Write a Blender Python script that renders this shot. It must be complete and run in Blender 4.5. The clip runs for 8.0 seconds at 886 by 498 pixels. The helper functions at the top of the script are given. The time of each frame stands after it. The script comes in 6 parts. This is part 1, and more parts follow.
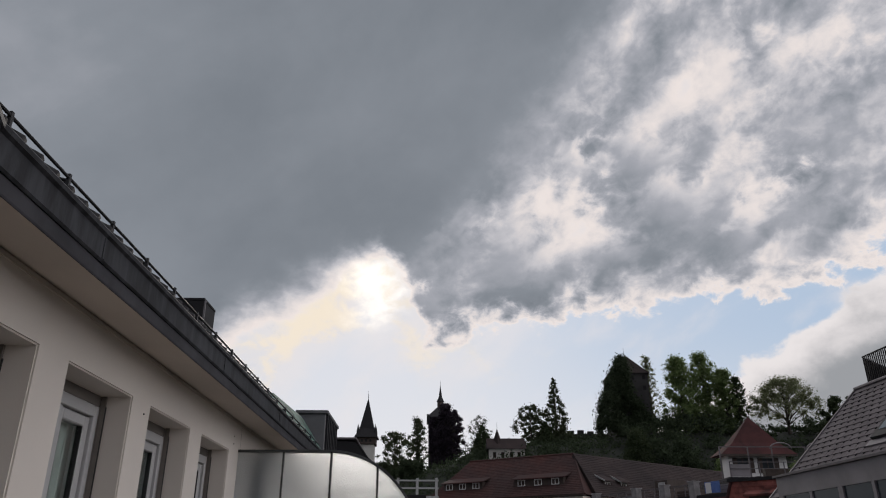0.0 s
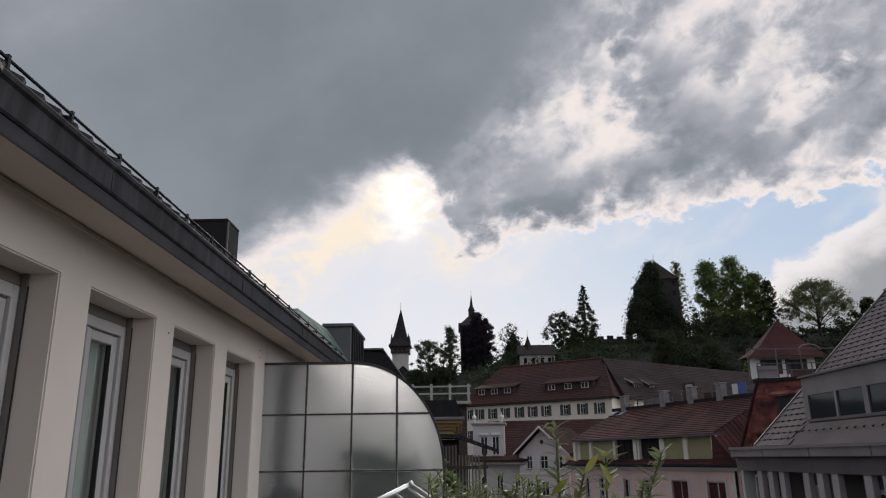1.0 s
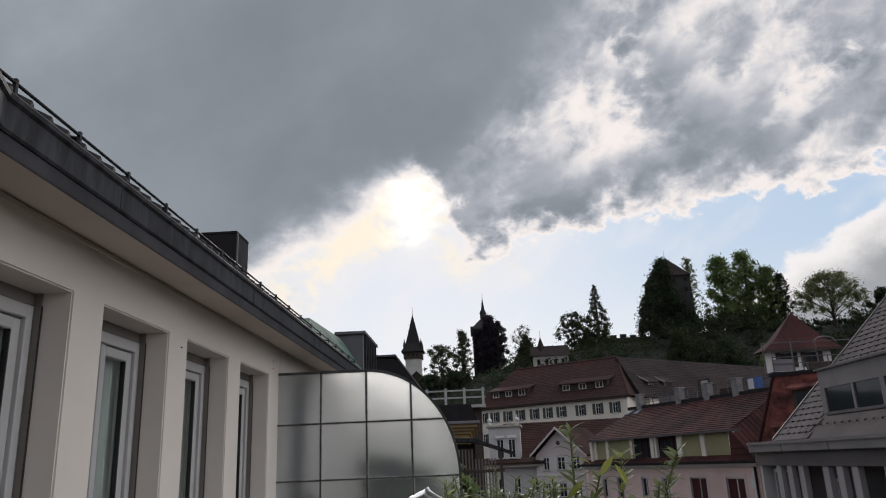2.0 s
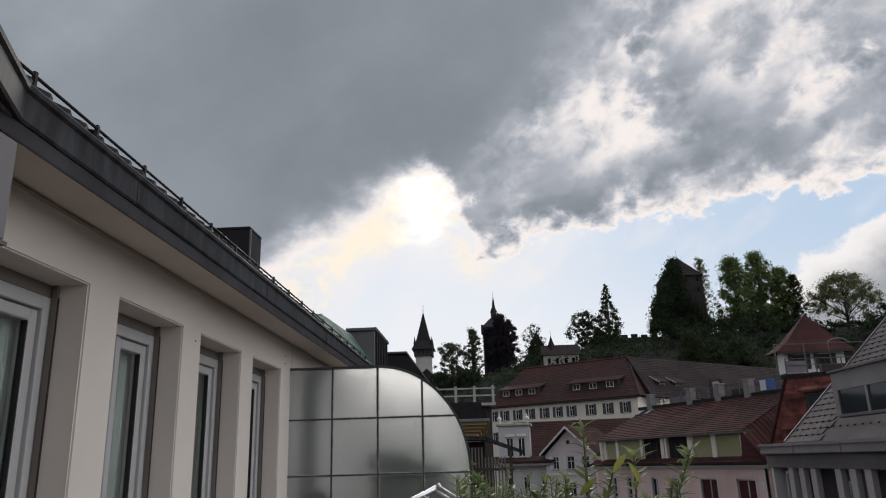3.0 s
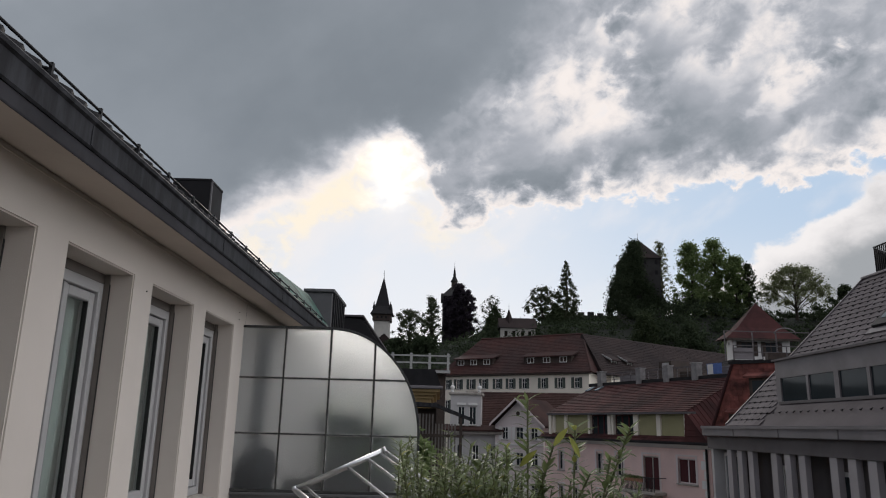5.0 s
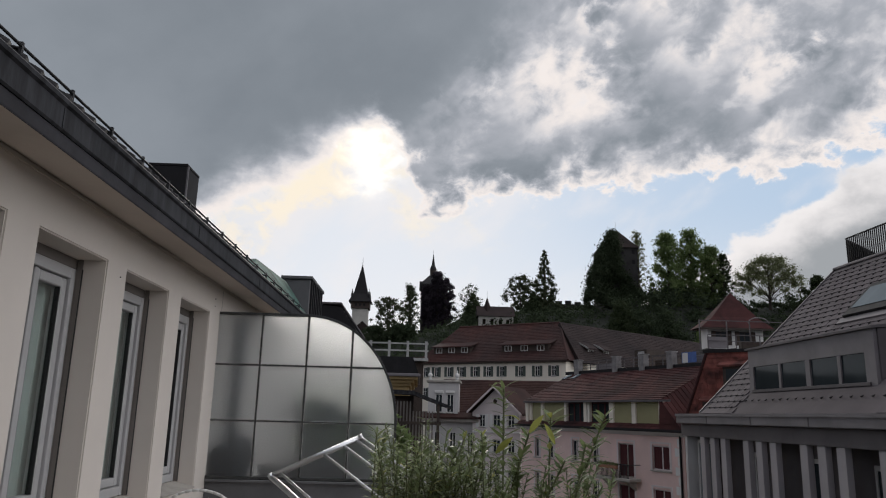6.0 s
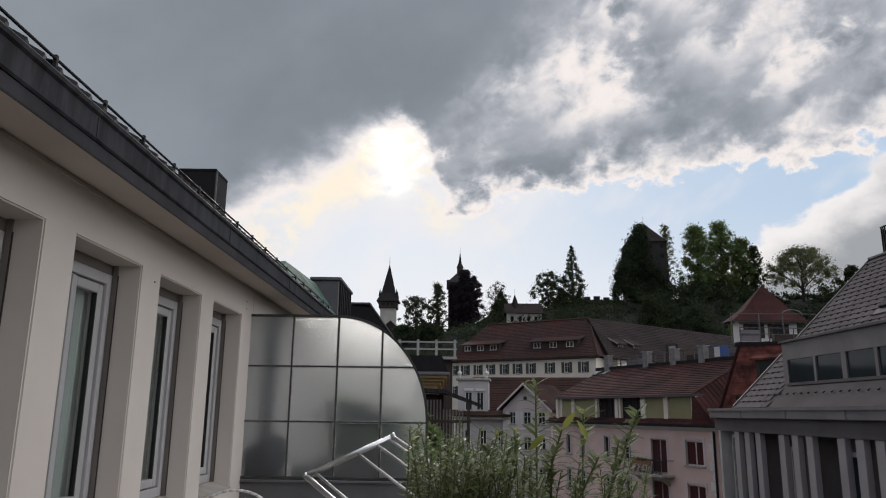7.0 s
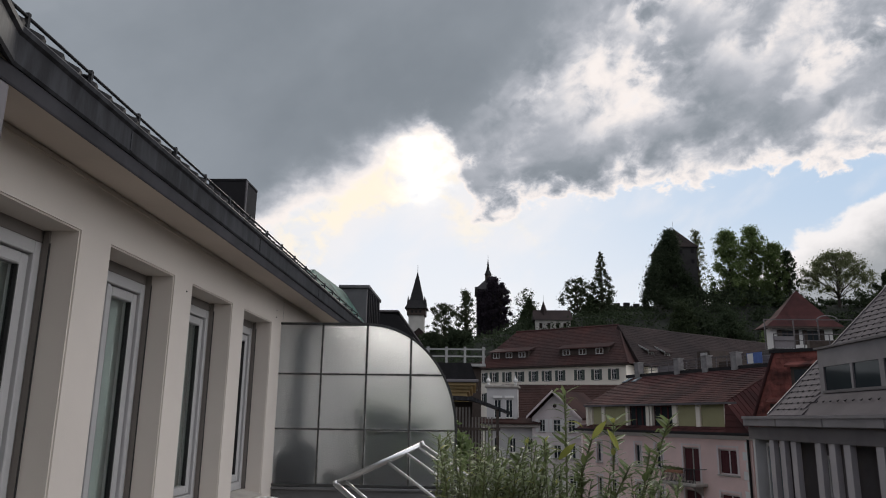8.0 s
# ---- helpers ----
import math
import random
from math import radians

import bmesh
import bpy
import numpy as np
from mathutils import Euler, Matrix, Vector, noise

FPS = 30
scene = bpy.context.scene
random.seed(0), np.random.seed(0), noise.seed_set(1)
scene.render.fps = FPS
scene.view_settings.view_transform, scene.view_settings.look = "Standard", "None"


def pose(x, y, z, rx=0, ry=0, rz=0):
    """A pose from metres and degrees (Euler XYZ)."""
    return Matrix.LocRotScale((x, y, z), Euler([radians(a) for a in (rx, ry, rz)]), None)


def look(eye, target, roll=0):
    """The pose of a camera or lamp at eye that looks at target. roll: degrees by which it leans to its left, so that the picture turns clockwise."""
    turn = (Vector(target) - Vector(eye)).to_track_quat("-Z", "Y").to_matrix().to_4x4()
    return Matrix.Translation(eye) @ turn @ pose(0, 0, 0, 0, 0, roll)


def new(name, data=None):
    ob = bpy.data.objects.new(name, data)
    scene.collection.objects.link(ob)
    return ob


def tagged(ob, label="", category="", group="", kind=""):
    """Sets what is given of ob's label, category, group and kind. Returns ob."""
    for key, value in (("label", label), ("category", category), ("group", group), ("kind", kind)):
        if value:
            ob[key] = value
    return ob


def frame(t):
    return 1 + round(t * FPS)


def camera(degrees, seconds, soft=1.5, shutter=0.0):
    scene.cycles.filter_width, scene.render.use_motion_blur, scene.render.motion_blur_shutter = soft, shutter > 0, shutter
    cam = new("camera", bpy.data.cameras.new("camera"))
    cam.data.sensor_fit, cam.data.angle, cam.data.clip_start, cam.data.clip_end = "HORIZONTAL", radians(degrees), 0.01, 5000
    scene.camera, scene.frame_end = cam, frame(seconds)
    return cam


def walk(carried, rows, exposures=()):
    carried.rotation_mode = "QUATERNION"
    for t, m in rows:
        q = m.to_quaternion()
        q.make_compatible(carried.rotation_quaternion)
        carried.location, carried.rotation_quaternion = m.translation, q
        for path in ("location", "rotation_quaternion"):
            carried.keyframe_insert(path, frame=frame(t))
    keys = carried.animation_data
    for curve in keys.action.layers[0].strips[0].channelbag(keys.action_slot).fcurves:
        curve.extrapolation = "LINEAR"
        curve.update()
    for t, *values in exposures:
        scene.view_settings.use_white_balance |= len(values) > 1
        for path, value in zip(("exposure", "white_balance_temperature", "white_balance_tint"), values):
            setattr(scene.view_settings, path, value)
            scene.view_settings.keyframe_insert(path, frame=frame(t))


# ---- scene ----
cam = camera(62.4, 8.0, soft=1.1)
PATH = [
    (0, (1.681, 0.193, 1.752), (1.720, 2.035, 2.532), 0.0),
    (0.5, (1.786, 0.126, 1.759), (1.733, 2.035, 2.353), 1.7),
    (1, (1.833, 0.075, 1.759), (1.792, 1.998, 2.311), -0.7),
    (1.5, (1.842, 0.06, 1.767), (1.787, 1.978, 2.33), -2.4),
    (3, (1.827, 0.063, 1.756), (1.73, 1.981, 2.315), -1.7),
    (3.5, (1.822, 0.056, 1.753), (1.719, 1.978, 2.295), -1.0),
    (4, (1.818, 0.065, 1.753), (1.728, 1.993, 2.275), -0.3),
    (4.5, (1.842, 0.067, 1.759), (1.793, 2.004, 2.255), 0.8),
    (6, (1.859, 0.08, 1.758), (1.917, 2.029, 2.201), 1.5),
    (6.5, (1.86, 0.071, 1.755), (1.892, 2.023, 2.191), 0.9),
    (7, (1.849, 0.064, 1.758), (1.835, 2.015, 2.195), 0.7),
    (7.5, (1.847, 0.055, 1.761), (1.788, 2.003, 2.206), 0.6),
    (8, (1.849, 0.058, 1.763), (1.759, 2.004, 2.218), 0.8),
]
walk(cam, [(t, look(eye, target, roll)) for t, eye, target, roll in PATH],
     exposures=[(0.0, -0.15, 6350, 14), (0.5, -0.16, 6350, 14), (1.0, -0.06, 6350, 14), (1.6, 0.02, 6300, 12), (4.5, 0.03, 6300, 12), (6.3, -0.02, 6300, 12), (8.0, 0.06, 6300, 12)])
# ---- sky, sun ----
SUN_AZ, SUN_EL = -4.5, 19.5          # degrees right of +y, degrees up


class Nodes:
    """Short hand for building node trees."""

    def __init__(self, tree):
        self.tree = tree

    def node(self, kind):
        return self.tree.nodes.new(kind)

    def put(self, socket, value):
        if isinstance(value, bpy.types.NodeSocket):
            self.tree.links.new(value, socket)
        else:
            socket.default_value = value

    def math(self, op, a, b=0.0, c=0.0, clamp=False):
        n = self.node("ShaderNodeMath")
        n.operation, n.use_clamp = op, clamp
        for socket, value in zip(n.inputs, (a, b, c)):
            self.put(socket, value)
        return n.outputs[0]

    def step(self, x, lo, hi, to_lo=0.0, to_hi=1.0):
        n = self.node("ShaderNodeMapRange")
        n.interpolation_type = "SMOOTHSTEP"
        for socket, value in zip(n.inputs, (x, lo, hi, to_lo, to_hi)):
            self.put(socket, value)
        return n.outputs[0]

    def mix(self, fac, a, b, blend="MIX"):
        n = self.node("ShaderNodeMix")
        n.data_type, n.blend_type = "RGBA", blend
        self.put(n.inputs[0], fac), self.put(n.inputs[6], a), self.put(n.inputs[7], b)
        return n.outputs[2]

    def noise(self, vector, scale, detail=6.0, rough=0.55, warp=0.0):
        n = self.node("ShaderNodeTexNoise")
        if vector is not None:
            self.put(n.inputs["Vector"], vector)
        n.inputs["Scale"].default_value, n.inputs["Detail"].default_value = scale, detail
        n.inputs["Roughness"].default_value, n.inputs["Distortion"].default_value = rough, warp
        return n.outputs["Fac"]

    def xyz(self, x, y, z=0.0):
        n = self.node("ShaderNodeCombineXYZ")
        for socket, value in zip(n.inputs, (x, y, z)):
            self.put(socket, value)
        return n.outputs[0]

    def ramp(self, fac, stops):
        n = self.node("ShaderNodeValToRGB")
        while len(n.color_ramp.elements) < len(stops):
            n.color_ramp.elements.new(0.5)
        for e, (at, colour) in zip(n.color_ramp.elements, stops):
            e.position, e.color = at, (*colour, 1.0)
        self.put(n.inputs[0], fac)
        return n.outputs[0]

    def curve(self, x, points):
        n = self.node("ShaderNodeFloatCurve")
        c = n.mapping.curves[0]
        c.points[0].location, c.points[1].location = points[0], points[-1]
        for p in points[1:-1]:
            c.points.new(*p)
        n.mapping.update()
        self.put(n.inputs["Value"], x)
        return n.outputs[0]


def make_sky():
    world = bpy.data.worlds.new("sky")
    world.use_nodes = True
    scene.world = world
    tree = world.node_tree
    tree.nodes.clear()
    g = Nodes(tree)
    way = g.node("ShaderNodeTexCoord").outputs["Generated"]
    parts = g.node("ShaderNodeSeparateXYZ")
    g.put(parts.inputs[0], way)
    x, y, z = parts.outputs
    deg = 180.0 / math.pi
    u = g.math("MULTIPLY", g.math("ARCTAN2", x, y), deg)      # degrees right of +y
    v = g.math("MULTIPLY", g.math("ARCSINE", z), deg)         # degrees up
    # drifting streaks run up to the right
    c, s = math.cos(radians(33)), math.sin(radians(33))
    along = g.math("ADD", g.math("MULTIPLY", u, c), g.math("MULTIPLY", v, s))
    across = g.math("SUBTRACT", g.math("MULTIPLY", v, c), g.math("MULTIPLY", u, s))
    streak_at = g.xyz(g.math("DIVIDE", along, 10.0), g.math("DIVIDE", across, 6.2), 3.3)
    puff_at = g.xyz(g.math("DIVIDE", u, 9.0), g.math("DIVIDE", v, 6.0), 1.7)
    signed = lambda n: g.math("MULTIPLY", g.math("SUBTRACT", n, 0.5), 2.0)
    streak = signed(g.noise(streak_at, 1.5, 7, 0.52, 0.25))
    puff = signed(g.noise(puff_at, 1.9, 8, 0.56, 0.15))
    broad = signed(g.noise(streak_at, 0.55, 4, 0.5, 0.2))
    curl = signed(g.noise(g.xyz(g.math("DIVIDE", u, 2.0), g.math("DIVIDE", v, 1.6), 8.4), 1.0, 7, 0.56, 0.3))
    # the lower edge of the cloud sheet, as a height over the azimuth
    edge = [(-40, 5.5), (-26, 9.0), (-17, 13.2), (-12.9, 15.9), (-9.5, 18.1), (-5.9, 20.8), (-4.2, 22.0), (-2.6, 21.0), (-1.2, 18.6), (0.2, 16.0), (2.5, 16.6),
            (6.2, 16.9), (10.7, 17.1), (15.2, 17.6), (19.5, 17.6), (27.5, 18.0), (33.6, 19.0), (40, 20.0)]
    low = g.math("MULTIPLY", g.curve(g.math("DIVIDE", g.math("ADD", u, 40.0), 80.0, clamp=True),
                                     [((a + 40) / 80, b / 40) for a, b in edge]), 40.0)
    lump = g.noise(g.xyz(g.math("DIVIDE", u, 3.2), g.math("DIVIDE", v, 2.4), 5.1), 1.0, 7, 0.6, 0.2)
    h = g.math("ADD", g.math("SUBTRACT", v, low), g.math("MULTIPLY", puff, 2.4))
    h = g.math("ADD", g.math("ADD", h, 0.5), g.math("MULTIPLY", curl, g.step(u, -9.0, -3.0, 1.1, 2.3)))
    # the edge is soft on the heavy side, crisp where the sheet breaks up
    rise = g.step(h, -0.4, g.step(u, -7.5, -2.0, 5.6, 2.7))
    # right of this line the sheet breaks up
    r = g.math("SUBTRACT", g.math("MULTIPLY", g.math("ADD", u, 3.0), 0.64), g.math("MULTIPLY", g.math("SUBTRACT", v, 22.2), 0.62))
    r = g.math("ADD", r, g.math("MULTIPLY", puff, 2.6))
    broken = g.step(r, -1.5, 4.5)
    uw = g.math("ADD", u, g.math("ADD", g.math("MULTIPLY", puff, 4.2), g.math("MULTIPLY", curl, 2.6)))
    vw = g.math("ADD", v, g.math("ADD", g.math("MULTIPLY", streak, 3.2), g.math("MULTIPLY", curl, 2.0)))

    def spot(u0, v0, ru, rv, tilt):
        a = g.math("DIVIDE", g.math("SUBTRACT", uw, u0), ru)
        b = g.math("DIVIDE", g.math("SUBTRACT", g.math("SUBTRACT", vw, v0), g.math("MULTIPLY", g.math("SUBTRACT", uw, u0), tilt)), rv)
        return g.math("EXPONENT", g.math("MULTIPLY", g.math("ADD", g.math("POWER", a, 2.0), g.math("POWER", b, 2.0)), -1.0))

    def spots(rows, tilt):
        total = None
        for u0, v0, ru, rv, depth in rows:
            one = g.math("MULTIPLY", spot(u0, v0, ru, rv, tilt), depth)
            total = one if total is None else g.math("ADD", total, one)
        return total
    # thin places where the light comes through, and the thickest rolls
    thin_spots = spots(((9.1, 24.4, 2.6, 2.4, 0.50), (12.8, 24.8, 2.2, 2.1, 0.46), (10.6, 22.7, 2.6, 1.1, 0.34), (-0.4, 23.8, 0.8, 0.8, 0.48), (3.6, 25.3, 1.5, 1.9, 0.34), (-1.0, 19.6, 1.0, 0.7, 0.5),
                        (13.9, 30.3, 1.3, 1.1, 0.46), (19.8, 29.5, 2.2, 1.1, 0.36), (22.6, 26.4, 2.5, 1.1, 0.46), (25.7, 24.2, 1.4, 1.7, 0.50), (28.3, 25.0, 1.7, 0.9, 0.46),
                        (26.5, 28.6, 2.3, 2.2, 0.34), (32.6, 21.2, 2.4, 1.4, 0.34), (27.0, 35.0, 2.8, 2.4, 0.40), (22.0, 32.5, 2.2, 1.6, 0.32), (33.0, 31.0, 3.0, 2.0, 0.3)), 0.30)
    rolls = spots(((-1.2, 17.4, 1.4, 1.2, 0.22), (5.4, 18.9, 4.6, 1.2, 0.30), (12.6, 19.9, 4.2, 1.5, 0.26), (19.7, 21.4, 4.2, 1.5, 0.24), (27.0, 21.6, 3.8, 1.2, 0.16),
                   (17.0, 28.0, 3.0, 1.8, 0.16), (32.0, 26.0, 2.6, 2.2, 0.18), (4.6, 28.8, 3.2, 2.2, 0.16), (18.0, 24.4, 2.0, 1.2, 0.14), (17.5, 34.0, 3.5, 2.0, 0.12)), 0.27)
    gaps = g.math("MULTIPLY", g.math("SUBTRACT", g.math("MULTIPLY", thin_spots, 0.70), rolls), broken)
    # heavy at its core, paler towards the far edge of the sheet
    pale_side = g.math("ADD", g.step(u, -14.0, -36.0, 0.0, 0.14), g.step(v, 24.0, 19.0, 0.0, 0.05))
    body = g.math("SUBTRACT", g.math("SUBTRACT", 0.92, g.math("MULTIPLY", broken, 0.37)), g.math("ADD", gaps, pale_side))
    ragged = g.math("MULTIPLY", g.math("ADD", 0.05, g.math("MULTIPLY", broken, 0.46)), g.math("ADD", g.math("MULTIPLY", streak, 1.15), g.math("ADD", g.math("MULTIPLY", puff, 0.6), g.math("MULTIPLY", curl, 0.66))))
    soft = g.math("MULTIPLY", broad, 0.26)
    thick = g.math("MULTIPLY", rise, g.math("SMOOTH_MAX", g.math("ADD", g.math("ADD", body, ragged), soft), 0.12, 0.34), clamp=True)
    # the bright heap low on the right
    heap = g.math("SUBTRACT", g.math("ADD", 11.0, g.math("MULTIPLY", g.math("SUBTRACT", u, 20.5), 0.52)), v)
    heap = g.math("ADD", heap, g.math("ADD", g.math("MULTIPLY", puff, 2.2), g.math("MULTIPLY", curl, 1.0)))
    heap_in = g.step(heap, -0.3, 0.5)
    heap_tone = g.ramp(g.step(g.math("ADD", heap, g.math("MULTIPLY", streak, 2.4)), 0.3, 4.6),
                       [(0.0, (0.90, 0.86, 0.82)), (0.4, (0.70, 0.68, 0.66)), (1.0, (0.36, 0.375, 0.38))])
    # the sun's glare through the torn edge
    du, dv = g.math("SUBTRACT", u, SUN_AZ), g.math("SUBTRACT", v, SUN_EL)
    far2 = g.math("ADD", g.math("POWER", du, 2.0), g.math("POWER", dv, 2.0))
    du_w, dv_w = g.math("ADD", du, g.math("MULTIPLY", curl, 3.0)), g.math("ADD", dv, g.math("MULTIPLY", puff, 3.6))
    far_w = g.math("ADD", g.math("POWER", du_w, 2.0), g.math("POWER", dv_w, 2.0))
    halo = g.math("EXPONENT", g.math("DIVIDE", far_w, -3.0))
    wide = g.math("EXPONENT", g.math("DIVIDE", far2, -330.0))
    # clear sky: clear air, whitened towards the sun and the skyline
    air = g.node("ShaderNodeTexSky")
    air.sky_type, air.sun_disc = "NISHITA", False
    air.sun_elevation, air.sun_rotation = radians(SUN_EL), radians(SUN_AZ)
    blue = g.mix(1.0, air.outputs[0], (0.075, 0.078, 0.082, 1), "MULTIPLY")
    pale = g.mix(g.step(v, 16.5, 6.0), (0.50, 0.63, 0.77, 1), (0.74, 0.79, 0.83, 1))
    clear = g.mix(0.92, blue, pale)
    clear = g.mix(g.math("MULTIPLY", wide, 0.85), clear, (0.83, 0.84, 0.85, 1))
    thin = g.step(g.math("ADD", g.math("MULTIPLY", streak, 1.2), g.math("MULTIPLY", wide, 0.4)), 0.1, 0.75)
    clear = g.mix(g.math("MULTIPLY", thin, 0.35), clear, (0.95, 0.88, 0.82, 1))
    # a lit, curdled fringe under the sheet near the sun
    fringe = g.math("MULTIPLY", g.step(h, -6.2, -0.3), g.math("EXPONENT", g.math("DIVIDE", g.math("POWER", g.math("ADD", du, 4.0), 2.0), -110.0)))
    curd = g.step(g.math("ADD", g.math("ADD", g.math("MULTIPLY", puff, 0.6), g.math("MULTIPLY", curl, 0.9)), g.math("MULTIPLY", fringe, 0.55)), 0.12, 0.60)
    clear = g.mix(g.math("MULTIPLY", fringe, 0.62), clear, (0.93, 0.86, 0.78, 1))
    clear = g.mix(g.math("MULTIPLY", g.math("MULTIPLY", curd, fringe), 1.0, clamp=True), clear, (1.0, 0.89, 0.70, 1))
    clear = g.mix(g.math("MULTIPLY", g.step(lump, 0.55, 0.68), g.math("MULTIPLY", fringe, 0.55)), clear, (0.62, 0.68, 0.74, 1))
    clear = g.mix(heap_in, clear, heap_tone)
    # cloud light by thickness
    tone = g.ramp(thick, [(0.0, (0.97, 0.91, 0.85)), (0.14, (0.94, 0.86, 0.79)), (0.25, (0.82, 0.77, 0.73)), (0.38, (0.62, 0.615, 0.62)), (0.54, (0.42, 0.435, 0.46)),
                          (0.78, (0.272, 0.298, 0.322)), (1.0, (0.215, 0.240, 0.262))])
    cover = g.step(thick, 0.02, 0.16)
    seen = g.mix(cover, clear, tone)
    veil = g.math("MULTIPLY", halo, g.step(thick, 0.7, 0.1))
    seen = g.mix(veil, seen, (1.4, 1.32, 1.16, 1))
    # unseen rest of the sky: cloud behind and overhead, brightened to light the walls
    back = g.step(g.math("ABSOLUTE", u), 48.0, 95.0)
    high = g.step(v, 42.0, 70.0)
    rest = g.math("MAXIMUM", back, high)
    sheet = g.ramp(g.noise(way, 2.2, 6, 0.55, 0.3), [(0.3, (0.90, 0.92, 0.97)), (0.7, (1.20, 1.20, 1.21))])
    # invented slope in that sheet: dim behind and left, bright ahead right, darkening the reveals
    side = g.step(g.math("ADD", g.math("ADD", x, g.math("MULTIPLY", z, 0.25)), g.math("MULTIPLY", y, 0.95)), -0.55, 0.85)
    sheet = g.mix(1.0, sheet, g.ramp(side, [(0.0, (0.36, 0.37, 0.39)), (1.0, (1.52, 1.50, 1.46))]), "MULTIPLY")
    seen = g.mix(rest, seen, sheet)
    seen = g.mix(g.step(v, -1.0, -4.0), seen, (0.16, 0.15, 0.14, 1))
    bg = g.node("ShaderNodeBackground")
    g.put(bg.inputs[0], seen)
    bg.inputs[1].default_value = 1.0
    tree.links.new(bg.outputs[0], g.node("ShaderNodeOutputWorld").inputs[0])


make_sky()
sun = new("sun", bpy.data.lights.new("sun", "SUN"))
sun.data.energy, sun.data.angle, sun.data.color = 0.9, radians(14), (1.0, 0.93, 0.82)
sun.matrix_world = look((0, 0, 60), Vector((0, 0, 60)) - Vector((math.sin(radians(SUN_AZ)) * math.cos(radians(SUN_EL)),
                        math.cos(radians(SUN_AZ)) * math.cos(radians(SUN_EL)), math.sin(radians(SUN_EL)))))
scene.view_settings.exposure = 0.0

# ---- materials ----
def surface(name, colour, rough=0.7, metal=0.0, other=None, size=1.0, fine=20.0, bump=0.15, grime=0.25, vary=0.0, stretch=(1, 1, 1),
            tone=0.12, spec=0.5):
    """A worn opaque surface: two scales of mottling, fine relief, and a shift from piece to piece."""
    mat = bpy.data.materials.new(name)
    mat.use_nodes = True
    g = Nodes(mat.node_tree)
    bsdf = mat.node_tree.nodes["Principled BSDF"]
    place = g.node("ShaderNodeTexCoord").outputs["Object"]
    m = g.node("ShaderNodeMapping")
    m.inputs["Scale"].default_value = stretch
    g.put(m.inputs["Vector"], place)
    place = m.outputs[0]
    wide = g.noise(place, 1.0 / size, 5, 0.6, 0.3)
    grain = g.noise(place, fine, 4, 0.6)
    dark = tuple(c * (1 - grime) for c in (other or colour))
    col = g.mix(g.step(wide, 0.32, 0.72), (*colour, 1), (*dark, 1))
    col = g.mix(g.math("MULTIPLY", g.math("ABSOLUTE", g.math("SUBTRACT", grain, 0.5)), 2 * tone, clamp=True), col, tuple(c * 0.35 for c in colour) + (1,))
    if vary:
        shift = g.math("MULTIPLY", g.math("SUBTRACT", g.node("ShaderNodeObjectInfo").outputs["Random"], 0.5), 2 * vary)
        isle = g.math("MULTIPLY", g.math("SUBTRACT", g.node("ShaderNodeNewGeometry").outputs["Random Per Island"], 0.5), 2 * vary)
        hsv = g.node("ShaderNodeHueSaturation")
        g.put(hsv.inputs["Value"], g.math("ADD", 1.0, g.math("ADD", shift, isle)))
        g.put(hsv.inputs["Color"], col)
        col = hsv.outputs[0]
    g.put(bsdf.inputs["Base Color"], col)
    g.put(bsdf.inputs["Roughness"], g.math("ADD", rough - 0.08, g.math("MULTIPLY", wide, 0.16), clamp=True))
    bsdf.inputs["Metallic"].default_value = metal
    bsdf.inputs["Specular IOR Level"].default_value = spec
    if bump:
        b = g.node("ShaderNodeBump")
        b.inputs["Strength"].default_value, b.inputs["Distance"].default_value = bump, 0.02
        g.put(b.inputs["Height"], g.math("ADD", g.math("MULTIPLY", wide, 0.5), g.math("MULTIPLY", grain, 0.5)))
        g.put(bsdf.inputs["Normal"], b.outputs[0])
    return mat


def leaves(name, colour, other, glow=0.35, rough=0.7, shine=0.08):
    """Thin leaves: light passes through, and each differs a little."""
    mat = bpy.data.materials.new(name)
    mat.use_nodes = True
    g = Nodes(mat.node_tree)
    tree = mat.node_tree
    bsdf = tree.nodes["Principled BSDF"]
    rnd = g.node("ShaderNodeNewGeometry").outputs["Random Per Island"]
    broad = g.noise(g.node("ShaderNodeTexCoord").outputs["Object"], 0.35, 3)
    col = g.mix(g.math("ADD", g.math("MULTIPLY", rnd, 0.6), g.math("MULTIPLY", broad, 0.4)), (*colour, 1), (*other, 1))
    g.put(bsdf.inputs["Base Color"], col)
    bsdf.inputs["Roughness"].default_value = rough
    bsdf.inputs["Specular IOR Level"].default_value = shine
    through_leaf = g.node("ShaderNodeBsdfTranslucent")
    g.put(through_leaf.inputs[0], col)
    both = g.node("ShaderNodeMixShader")
    both.inputs[0].default_value = glow
    tree.links.new(bsdf.outputs[0], both.inputs[1]), tree.links.new(through_leaf.outputs[0], both.inputs[2])
    tree.links.new(both.outputs[0], tree.nodes["Material Output"].inputs[0])
    return mat


